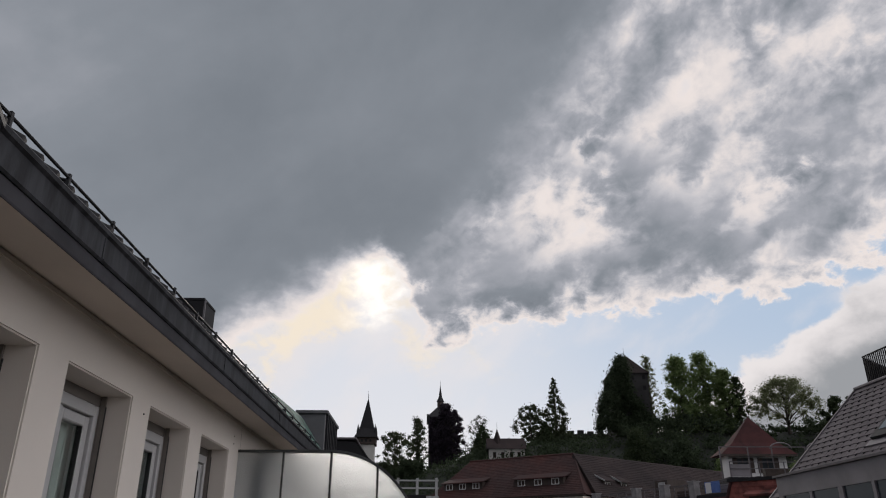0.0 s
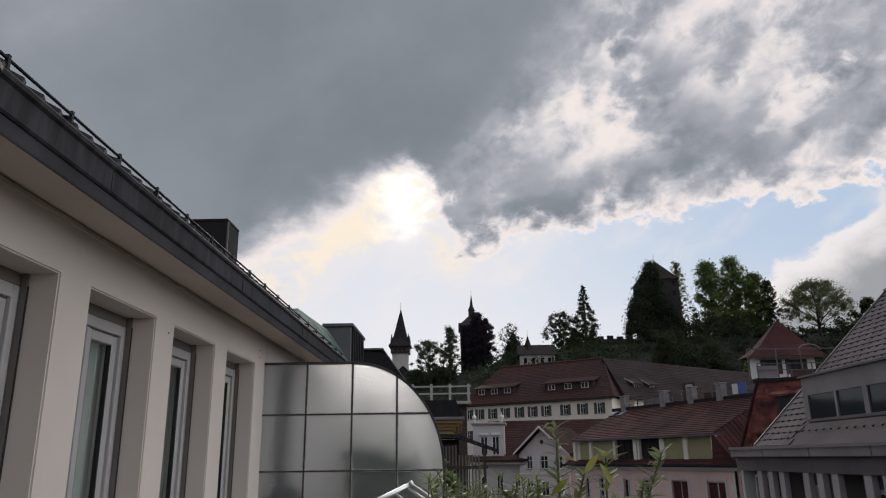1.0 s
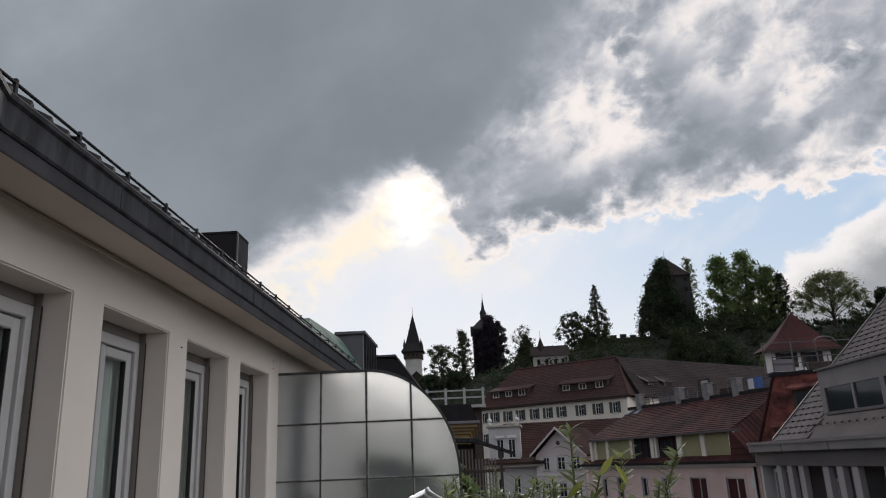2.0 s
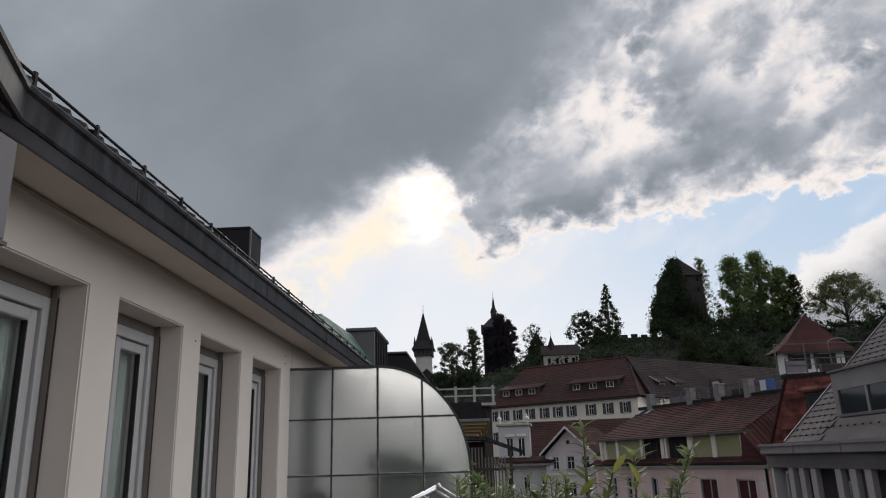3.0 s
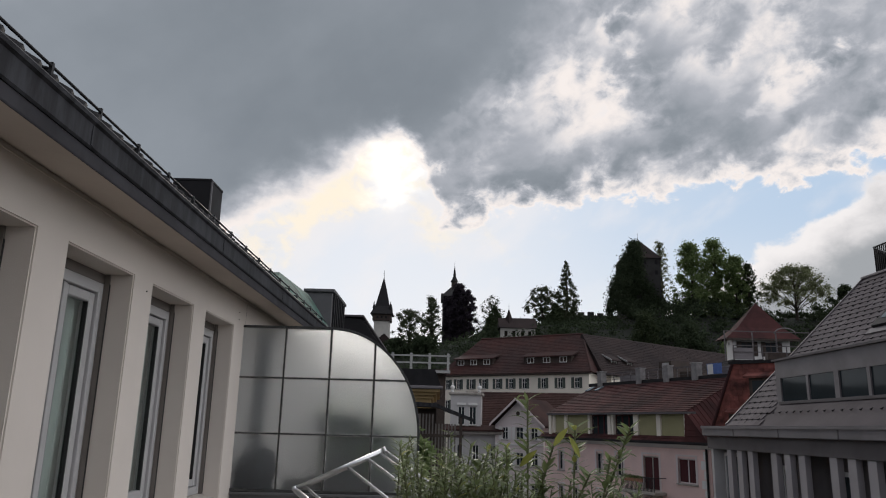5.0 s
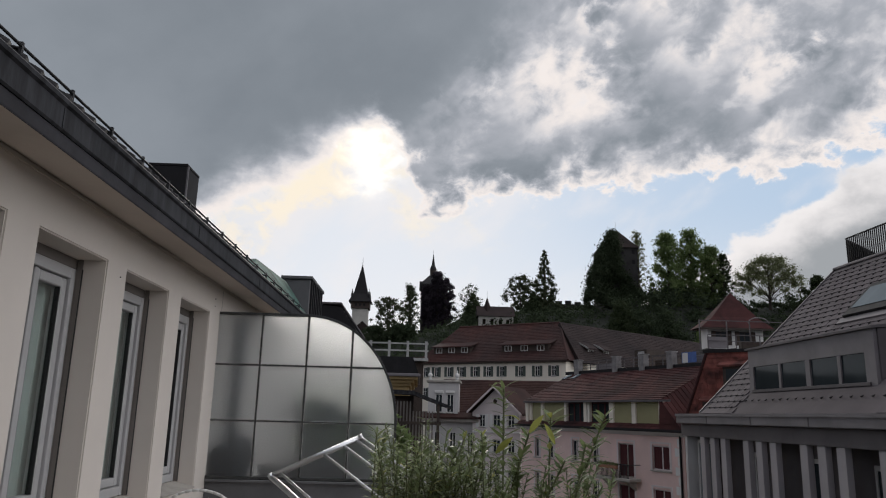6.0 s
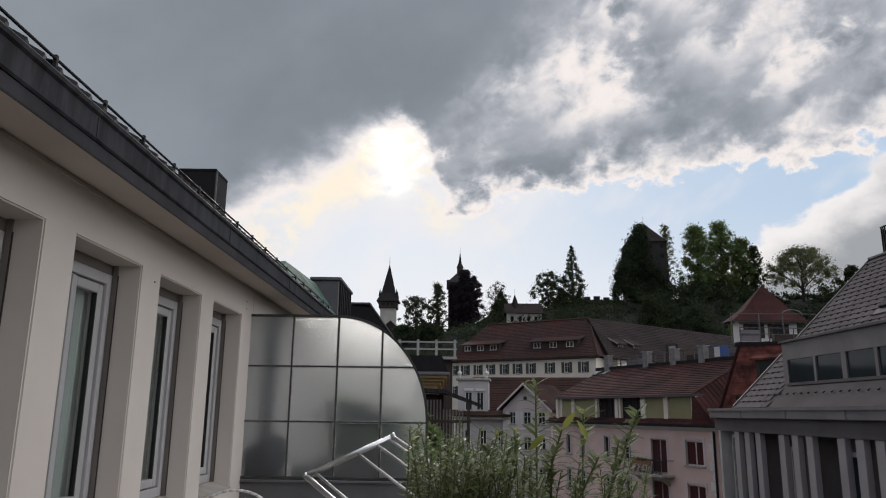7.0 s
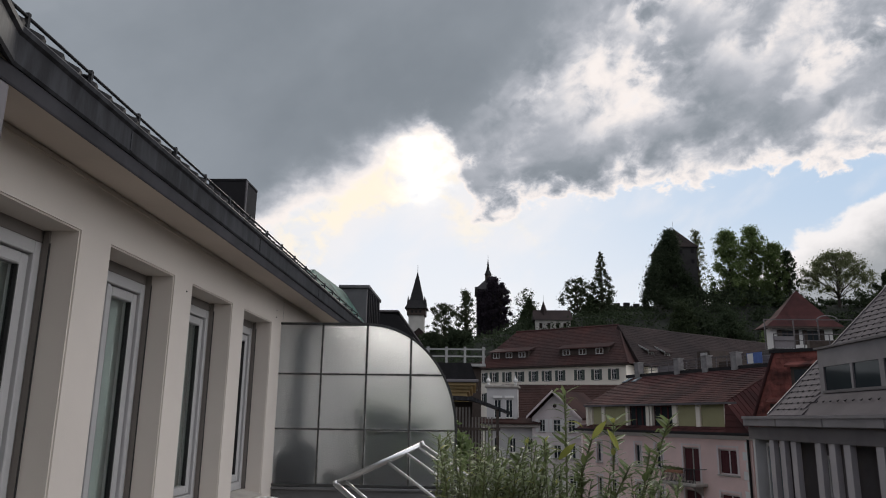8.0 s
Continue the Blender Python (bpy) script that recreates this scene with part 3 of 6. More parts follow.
def make_house_wall():
    holes = [(y, y + WIN_W, WIN_Z0 - 0.045, WIN_Z1) for y in WIN_Y]
    bm = slab_with_holes(-1.2, WALL_END, -2.0, 2.885, holes, -0.42, axis="x")
    edges = [e for e in bm.edges if e.is_boundary is False and all(abs(v.co.x) < 1e-4 for v in e.verts) and e.calc_face_angle(0) > 1.0]
    bmesh.ops.bevel(bm, geom=edges, offset=0.008, segments=2, affect="EDGES")
    w = part("wall_west", bm, M["render"])
    tagged(w, "cream-grey rendered house wall with deep window reveals", "wall", kind="structure")
    bm = boxed(-0.42, -0.004, WALL_END + 0.012, 10.6, -2.0, 2.885)
    w = part("wall_west_far", bm, M["render"])
    tagged(w, "rendered wall of the house beyond the screen", "wall", kind="structure")
    # rooms behind the windows
    bm = bmesh.new()
    box(bm, -3.2, -3.1, -1.2, WALL_END, 0.3, 2.86), box(bm, -3.1, -0.43, -1.2, -1.1, 0.3, 2.86), box(bm, -3.1, -0.43, WALL_END - 0.1, WALL_END, 0.3, 2.86)
    w = part("wall_room", bm, M["room"])
    tagged(w, "dim painted room walls behind the windows", "wall", kind="structure")
    f = part("floor_room", boxed(-3.1, -0.43, -1.1, WALL_END - 0.1, 0.25, 0.35), M["wood_dark"])
    tagged(f, "dark timber floor of the room", "floor", kind="structure")
    c = part("ceiling_room", boxed(-3.2, -0.43, -1.2, WALL_END, 2.87, 2.95), M["room"])
    tagged(c, "dim painted ceiling of the room", "ceiling", kind="structure")


def make_house_window(k, y, blind):
    x1 = -0.170                                 # outer face of the frame
    t = thing("window_%d" % k, pose(0, y, 0), "tall grey-painted two-leaf window in a deep reveal", "window", "house windows", "structure")
    z0, z1, w = WIN_Z0 + 0.012, WIN_Z1 - 0.06, WIN_W
    f, s, mid = 0.062, 0.056, 0.366
    bm = bmesh.new()
    box(bm, x1 - 0.08, x1, 0.012, f, z0, z1, 0.004), box(bm, x1 - 0.08, x1, w - f, w - 0.012, z0, z1, 0.004)
    box(bm, x1 - 0.08, x1, f, w - f, z0, z0 + f, 0.004), box(bm, x1 - 0.08, x1, f, w - f, z1 - f, z1, 0.004)
    part("frame", bm, M["frame_grey"], t)
    q0, q1 = z0 + f + 0.006, z1 - f - 0.006
    for s0, s1 in ((f + 0.006, mid - 0.003), (mid + 0.003, w - f - 0.006)):
        bm = bmesh.new()
        for a, b, c, d in ((s0, s0 + s, q0, q1), (s1 - s, s1, q0, q1), (s0 + s, s1 - s, q0, q0 + s), (s0 + s, s1 - s, q1 - s, q1)):
            box(bm, x1 - 0.085, x1 - 0.018, a, b, c, d, 0.006)
        sash = part("sash", bm, M["frame_grey"], t)
        bm = bmesh.new()
        for a, b, c, d in ((s0 + s, s0 + s + 0.008, q0 + s, q1 - s), (s1 - s - 0.008, s1 - s, q0 + s, q1 - s)):
            box(bm, x1 - 0.06, x1 - 0.024, a, b, c, d)
        part("gasket", bm, M["gasket"], sash)
        pane = part("pane", boxed(x1 - 0.052, x1 - 0.040, s0 + s + 0.008, s1 - s - 0.008, q0 + s, q1 - s), M["glass"], sash)
        pane.visible_shadow = False
    part("meeting_strip", boxed(x1 - 0.017, x1 - 0.006, mid - 0.018, mid + 0.018, q0, q1, bevel=0.003), M["frame_grey"], t)
    bm = bmesh.new()
    box(bm, x1 + 0.002, x1 + 0.03, 0.0, 0.013, z0, WIN_Z1), box(bm, x1 + 0.002, x1 + 0.03, w - 0.013, w, z0, WIN_Z1)
    part("shutter_rail", bm, M["shutter_box"], t, "taupe shutter guide rails")
    bm = bmesh.new()
    box(bm, x1 + 0.031, x1 + 0.035, 0.001, 0.010, z0, WIN_Z1 - 0.06), box(bm, x1 + 0.031, x1 + 0.035, w - 0.010, w - 0.001, z0, WIN_Z1 - 0.06)
    part("rail_groove", bm, M["gasket"], t, "black brush seal")
    part("shutter_box", boxed(x1 - 0.09, x1 - 0.004, 0.0, w, z1 + 0.002, WIN_Z1), M["shutter_box"], t, "taupe housing of the roller shutter")
    bm = prism(bmesh.new(), [(x1, WIN_Z0 - 0.02), (0.012, WIN_Z0 - 0.04), (0.012, WIN_Z0 - 0.028), (x1, WIN_Z0 + 0.01)], -0.0, w)
    part("sill", bm, M["sill"], t, "weathered stone sill")
    if blind:
        part("blind", boxed(x1 - 0.079, x1 - 0.070, s0 + s, s1 - s, q0 + s, q0 + blind), M["blind"], t, "pale green roller blind half drawn")
    # curtain hanging inside
    verts, faces = [], []
    n = 64
    for i in range(n + 1):
        yy = 0.02 + (w - 0.04) * i / n
        xx = x1 - 0.112 + 0.012 * math.sin(i * 1.1) + 0.005 * math.sin(i * 2.7)
        verts += [(xx, yy, WIN_Z0 - 0.2), (xx * 0.98, yy, WIN_Z1 + 0.02)]
        if i:
            faces.append((2 * i - 2, 2 * i, 2 * i + 1, 2 * i - 1))
    c = raw("curtain", verts, faces, M["curtain"], t, "grey-green sheer curtain")
    c.modifiers.new("thick", "SOLIDIFY").thickness = 0.004


make_house_wall()
for k, y in enumerate(WIN_Y):
    make_house_window(k + 1, y, 0.55 if k == 2 else 0)


def make_bay():
    """The projecting bay and an added, unseen end wall that close the terrace behind."""
    w = part("wall_bay", boxed(0.003, 0.62, -1.2, 1.15, -2.0, 2.83), M["render"])
    tagged(w, "plain rendered bay projecting from the house", "wall", kind="structure")
    # made-up wall out of view, dark so that the window reveals get less light
    w = part("wall_south", boxed(-0.42, 3.6, -1.45, -1.203, -2.0, 3.4), M["wood_dark"])
    tagged(w, "unseen dark end wall, added to keep light off the window reveals", "wall", kind="structure")


make_bay()


def make_eave():
    """Soffit, copper box gutter, roof slope and snow guard, along y."""
    y0, y1 = 2.02, 10.6
    bm = prism(bmesh.new(), [(-0.10, 2.889), (0.0, 2.889), (0.012, 2.884), (0.02, 2.874), (0.045, 2.868), (0.296, 2.831), (0.296, 2.93), (-0.10, 2.93)], y0, y1)
    s = part("soffit", bm, M["soffit"])
    tagged(s, "beige plastered soffit under the eave with a shallow cove", "soffit", kind="structure")
    b = part("trim", boxed(0.0005, 0.006, -1.0, 9.8, 2.852, 2.860), M["soffit"])
    tagged(b, "thin plaster bead under the soffit", "trim", kind="structure")
    g = thing("gutter", pose(0, 0, 0), "dark weathered copper box gutter along the eave", "gutter", kind="structure")
    prof = [(0.195, 2.975), (0.293, 2.9), (0.308, 2.896), (0.315, 2.906), (0.315, 3.004), (0.327, 3.014), (0.329, 3.031), (0.315, 3.047), (0.301, 3.036), (0.288, 2.977), (0.195, 3.009)]
    part("trough", prism(bmesh.new(), prof, y0 + 0.20, y1), M["copper_dark"], g)
    for y in (3.05, 5.05, 7.05, 9.05):
        part("seam", boxed(0.3155, 0.318, y, y + 0.022, 2.908, 3.000), M["copper_dark"], g)
    part("fascia", prism(bmesh.new(), [(0.297, 2.828), (0.301, 2.828), (0.303, 2.836), (0.303, 2.894), (0.297, 2.894)], y0 - 0.02, y1), M["fascia"], g, "dark sheet fascia under the gutter")
    # the run bends outwards where the bay stands
    bend = bmesh.new()
    a = [(x, y0 + 0.20, z) for x, z in prof]
    b = [(x + 0.45, y0 - 1.10, z) for x, z in prof]
    va, vb = [bend.verts.new(p) for p in a], [bend.verts.new(p) for p in b]
    n = len(prof)
    bend.faces.new(va), bend.faces.new(vb)
    for i in range(n):
        bend.faces.new((va[i], va[(i + 1) % n], vb[(i + 1) % n], vb[i]))
    bmesh.ops.recalc_face_normals(bend, faces=bend.faces[:])
    part("trough_bend", bend, M["copper_dark"], g)
    # roof
    slope = radians(33)
    r = thing("roof", pose(0, 0, 0), "dark tiled roof with a tubular snow guard", "roof", kind="structure")
    up = lambda d, lift: (0.288 - d * math.cos(slope) + lift * math.sin(slope), 3.02 + d * math.sin(slope) + lift * math.cos(slope))
    prof = [up(0, 0), up(5.5, 0), up(5.5, -0.12), up(0.12, -0.12)]
    part("deck", prism(bmesh.new(), prof, -1.0, 10.6), M["lead"], r)
    # rounded tile ends over the gutter
    end = None
    for k in range(42):
        y = y0 - 0.15 + k * 0.124
        if end is None:
            bm = bmesh.new()
            tube(bm, (0, 0, 0), (-0.42, 0, 0.25), 0.032, 0.026, 8)
            ob = part("tile", bm, M["lead"], r, smooth=True)
            end = ob.data
            ob.matrix_basis = Matrix.Translation((0.290, y, 3.050))
        else:
            share("tile", end, r, Matrix.Translation((0.290, y, 3.050)) @ Matrix.Rotation(0.12 * math.sin(k * 2.3), 4, "X"))
    part("snow_bar", tube(bmesh.new(), (0.288, y0 - 0.02, 3.108), (0.288, 9.9, 3.108), 0.0065, sides=8), M["iron"], r, "dark snow guard bar")
    y = 2.29
    while y < 9.9:
        bm = bmesh.new()
        box(bm, 0.281, 0.295, y - 0.0075, y + 0.0075, 3.02, 3.123)
        tube(bm, (0.288, y, 3.095), (0.03, y, 3.16), 0.0075)
        part("guard_bracket", bm, M["iron"], r)
        y += 0.43
    # copper-clad break in the slope
    bm = bmesh.new()
    pts = [(0.288, 6.9, 3.041), (0.288, 10.66, 3.041), (-0.035, 10.33, 3.537), (-0.088, 8.6, 3.504), (-0.79, 10.66, 3.418), (-0.79, 6.9, 3.095)]
    v = [bm.verts.new(q) for q in pts]
    for f in ((0, 1, 2, 3), (1, 4, 2), (3, 2, 4), (3, 4, 5), (0, 3, 5), (0, 5, 4, 1)):
        bm.faces.new([v[k] for k in f])
    bmesh.ops.recalc_face_normals(bm, faces=bm.faces[:])
    part("copper_slope", bm, M["copper_green"], r, "green copper sheet")


make_eave()


def make_bay_post():
    t = thing("awning_housing", pose(0.0, 0.0, 0.0), "grey sheet-metal housing hung under the eave", "housing")
    part("body", boxed(0.03, 0.30, 1.25, 2.24, 2.48, 2.83, bevel=0.008), M["zinc"], t)
    part("cap", boxed(0.025, 0.305, 1.245, 2.245, 2.466, 2.479), M["zinc_dark"], t)


make_bay_post()


def make_chimney():
    t = thing("chimney", pose(-1.385, 9.0, 3.2), "dark sheet-metal clad chimney on the roof", "chimney")
    part("shaft", boxed(-0.245, 0.245, 0.0, 0.5, -0.6, 1.55, bevel=0.006), M["lead"], t)
    part("rim", boxed(-0.249, 0.249, -0.004, 0.504, 1.552, 1.585, bevel=0.004), M["lead"], t)
    part("corner_strip", boxed(0.2455, 0.262, 0.01, 0.03, 0.3, 1.55), M["zinc"], t)


def make_roof_vent():
    """Louvred head of a shaft, beyond the copper."""
    t = thing("roof_vent", pose(0.20, 11.0, 2.9), "dark louvred sheet-metal roof vent box", "roof vent")
    part("body", boxed(-0.42, 0.0, 0.0, 1.35, -1.0, 0.80, bevel=0.01), M["parapet"], t)
    part("lid", boxed(-0.44, 0.035, -0.03, 1.40, 0.80, 0.85, bevel=0.008), M["parapet"], t)
    part("skirt", prism(bmesh.new(), [(-0.62, -1.0), (-0.421, -1.0), (-0.421, 0.72), (-0.62, 0.35)], 0.05, 1.2), M["parapet"], t)
    for k in range(7):
        part("louvre", boxed(0.001, 0.03, 0.04 + k * 0.19, 0.10 + k * 0.19, 0.22, 0.79), M["lead"], t)
    part("sill_band", boxed(0.001, 0.034, 0.0, 1.38, 0.12, 0.20), M["lead"], t)


def make_far_roof():
    t = thing("low_roof", pose(0.0, 13.0, 0), "dark low mansard roof edge of the neighbouring house", "roof")
    part("body", prism(bmesh.new(), [(-1.5, -14), (0.90, -14), (0.86, 3.0), (0.74, 3.2), (0.46, 3.58), (0.05, 3.62), (-1.5, 3.62)], 0.0, 6.0), M["lead"], t)
    for k in range(5):
        part("standing_seam", tube(bmesh.new(), (0.47, 0.4 + k * 1.1, 3.60), (0.75, 0.4 + k * 1.1, 3.22), 0.02, sides=6), M["lead"], t)
    part("edge_trim", boxed(0.05, 0.48, -0.04, 6.0, 3.622, 3.66, bevel=0.008), M["zinc_dark"], t)


make_chimney()
make_roof_vent()
make_far_roof()

# ---- the terrace ----
def make_terrace():
    f = part("floor", boxed(0.003, 3.2, -1.2, 7.05, 0.05, FLOOR - 0.03), M["parapet"])
    tagged(f, "tiled terrace floor", "floor", kind="structure")
    tile = None
    for i in range(8):
        for j in range(19):
            m = Matrix.Translation((0.21 + i * 0.40, -0.95 + j * 0.40, FLOOR - 0.03))
            if tile is None:
                ob = part("deck_tile", boxed(-0.196, 0.196, -0.196, 0.196, 0.0, 0.03, bevel=0.003), M["tiles_deck"], f)
                ob.matrix_basis, tile = m, ob.data
            else:
                share("deck_tile", tile, f, m)
    b = part("floor_beyond", boxed(0.003, 1.9, 7.09, 12.9, 0.05, FLOOR), M["lead"])
    tagged(b, "dark sheet-metal flat roof beyond the screen", "floor", kind="structure")
    p = thing("parapet", pose(0, 0, 0), "dark grey sheet-clad parapet under the glass screen", "parapet", kind="structure")
    part("body", boxed(0.004, 1.70, 6.93, 7.05, FLOOR, 1.13), M["parapet"], p)
    part("coping", boxed(0.004, 1.74, 6.90, 7.08, 1.131, 1.155, bevel=0.004), M["parapet"], p)


make_terrace()


def make_screen():
    """Frosted glass screen in a steel frame with a quarter-round outer end."""
    t = thing("glass_screen", pose(0, 6.945, 0), "frosted glass wind screen in a grey steel frame with rounded end", "screen")
    cols = [-0.035, 0.405, 0.83, 1.245, 1.67]
    rows = [1.175, 1.665, 2.165, 2.635]
    cx, cz, rx, rz = 0.83, 1.665, 0.84, 0.97
    top = lambda x: rows[3] if x <= cx else cz + rz * math.sqrt(max(0.0, 1 - ((x - cx) / rx) ** 2))
    side = lambda z: cols[4] if z <= cz else cx + rx * math.sqrt(max(0.0, 1 - ((z - cz) / rz) ** 2))
    for i in range(4):
        for j in range(3):
            x0, x1, z0, z1 = cols[i] + 0.006, cols[i + 1] - 0.006, rows[j] + 0.006, rows[j + 1] - 0.006
            if i < 2 or j == 0:
                line = [(x0, z0), (x1, z0), (x1, z1), (x0, z1)]
            else:
                line = [(x0, z0), (min(x1, side(z0) - 0.006), z0)]
                steps = [x1 - (x1 - x0) * k / 14 for k in range(15)]
                for x in steps:
                    z = min(z1, top(min(x, side(z0) - 0.004)) - 0.006)
                    if z > z0 + 0.004:
                        line.append((x, z))
                clean = []
                for q in line:
                    if not clean or (abs(q[0] - clean[-1][0]) + abs(q[1] - clean[-1][1])) > 1e-4:
                        clean.append(q)
                line = clean
            pane = part("pane", prism(bmesh.new(), line, -0.004, 0.004), M["frosted"], t, "pebbled frosted glass pane")
            pane.visible_shadow = False
    b = 0.0068
    for x in cols[1:4]:
        # putty lines beside each bar, their white also painting in its highlights
        for e in (-b - 0.0055, b + 0.0005):
            part("putty", boxed(x + e, x + e + 0.005, -0.0105, -0.0045, rows[0] + 0.01, top(x + e + 0.005) - 0.012), M["putty"], t, "line of putty, whitened for the glints along the bars")
        part("mullion", boxed(x - b, x + b, -0.016, 0.016, rows[0], top(x) - 0.004), M["screen_frame"], t)
    for z in rows[1:3]:
        for e in (-b - 0.0055, b + 0.0005):
            for k in range(4):
                x0, x1 = cols[k] + 0.017, min(cols[k + 1], side(z + b) - 0.012) - 0.017
                part("putty", boxed(x0, x1, -0.0105, -0.0045, z + e, z + e + 0.005), M["putty"], t, "line of putty, whitened for the glints along the bars")
        part("glazing_bar", boxed(cols[0], side(z) - 0.004, -0.013, 0.013, z - b, z + b), M["screen_frame"], t)
    bm = bmesh.new()
    box(bm, cols[0] - 0.012, cols[0] + 0.016, -0.022, 0.022, rows[0] - 0.02, rows[3] + 0.012)
    part("wall_stile", bm, M["stile"], t, "pale painted wall stile")
    part("bottom_rail", boxed(cols[0], cols[4], -0.02, 0.02, rows[0] - 0.018, rows[0] + 0.008, bevel=0.003), M["screen_frame"], t)
    line = [(cols[0], rows[3])] + [(cx + rx * math.sin(k / 24 * math.pi / 2), cz + rz * math.cos(k / 24 * math.pi / 2)) for k in range(25)] + [(cols[4], rows[0])]
    bm = bmesh.new()
    rings = []
    for k, (x, z) in enumerate(line):
        p, q = Vector(line[max(k - 1, 0)]), Vector(line[min(k + 1, len(line) - 1)])
        d = (q - p).normalized()
        nx, nz = -d.y, d.x
        rings.append([bm.verts.new((x + nx * o, y, z + nz * o)) for o, y in ((-0.010, -0.02), (0.012, -0.02), (0.012, 0.02), (-0.010, 0.02))])
    for a, c in zip(rings, rings[1:]):
        for k in range(4):
            bm.faces.new((a[k], a[(k + 1) % 4], c[(k + 1) % 4], c[k]))
    bm.faces.new(rings[0]), bm.faces.new(rings[-1])
    bmesh.ops.recalc_face_normals(bm, faces=bm.faces[:])
    part("rim", bm, M["screen_frame"], t, "curved steel rim")
    for z in (1.35, 1.9, 2.5):
        part("bracket", boxed(-0.06, -0.036, -0.03, 0.03, z - 0.02, z + 0.02), M["screen_frame"], t)


make_screen()
# ---- houses ----
def house_windows(t, openings, depth=0.18, bars=2, frame="white", shutters=None, glass="glass_dark", fw=0.07, sill=True, shutter_w=0.5, leaf_gap=0.02):
    for (a0, a1, z0, z1) in openings:
        bm = bmesh.new()
        for p, q, c, d in ((a0, a0 + fw, z0, z1), (a1 - fw, a1, z0, z1), (a0 + fw, a1 - fw, z0, z0 + fw), (a0 + fw, a1 - fw, z1 - fw, z1)):
            box(bm, p, q, depth - 0.06, depth, c, d)
        if bars:
            mid = (a0 + a1) / 2
            box(bm, mid - fw * 0.5, mid + fw * 0.5, depth - 0.05, depth, z0 + fw, z1 - fw)
        if bars > 1:
            zz = z0 + (z1 - z0) * 0.62
            box(bm, a0 + fw, (a0 + a1) / 2 - fw * 0.5, depth - 0.045, depth, zz - 0.025, zz + 0.025)
            box(bm, (a0 + a1) / 2 + fw * 0.5, a1 - fw, depth - 0.045, depth, zz - 0.025, zz + 0.025)
        w = part("window", bm, M[frame], t)
        part("pane", boxed(a0, a1, depth - 0.02, depth + 0.02, z0, z1), M[glass], w)
        if sill:
            part("sill", boxed(a0 - 0.08, a1 + 0.08, -0.10, depth - 0.06, z0 - 0.10, z0, bevel=0.01), M["sill"], w)
        if shutters:
            for s0, s1 in ((a0 - shutter_w - leaf_gap, a0 - leaf_gap), (a1 + leaf_gap, a1 + shutter_w + leaf_gap)):
                bm = boxed(s0, s1, -0.05, -0.004, z0 - 0.03, z1 + 0.03)
                n = 8
                for k in range(n):
                    zz = z0 + (z1 - z0) * (k + 0.5) / n
                    box(bm, s0 + 0.06, s1 - 0.06, -0.075, -0.05, zz - 0.03, zz + 0.03)
                part("shutter", bm, M[shutters], w)


def hollow_house(t, length, depth, z0, z1, holes, material, thick=0.3):
    """Front wall with openings, and plain side and back walls."""
    part("wall", slab_with_holes(0, length, z0, z1, holes, thick), M[material], t)
    bm = bmesh.new()
    box(bm, 0, thick, thick + 0.002, depth, z0, z1), box(bm, length - thick, length, thick + 0.002, depth, z0, z1)
    box(bm, thick + 0.002, length - thick - 0.002, depth - thick, depth, z0, z1)
    part("wall", bm, M[material], t)


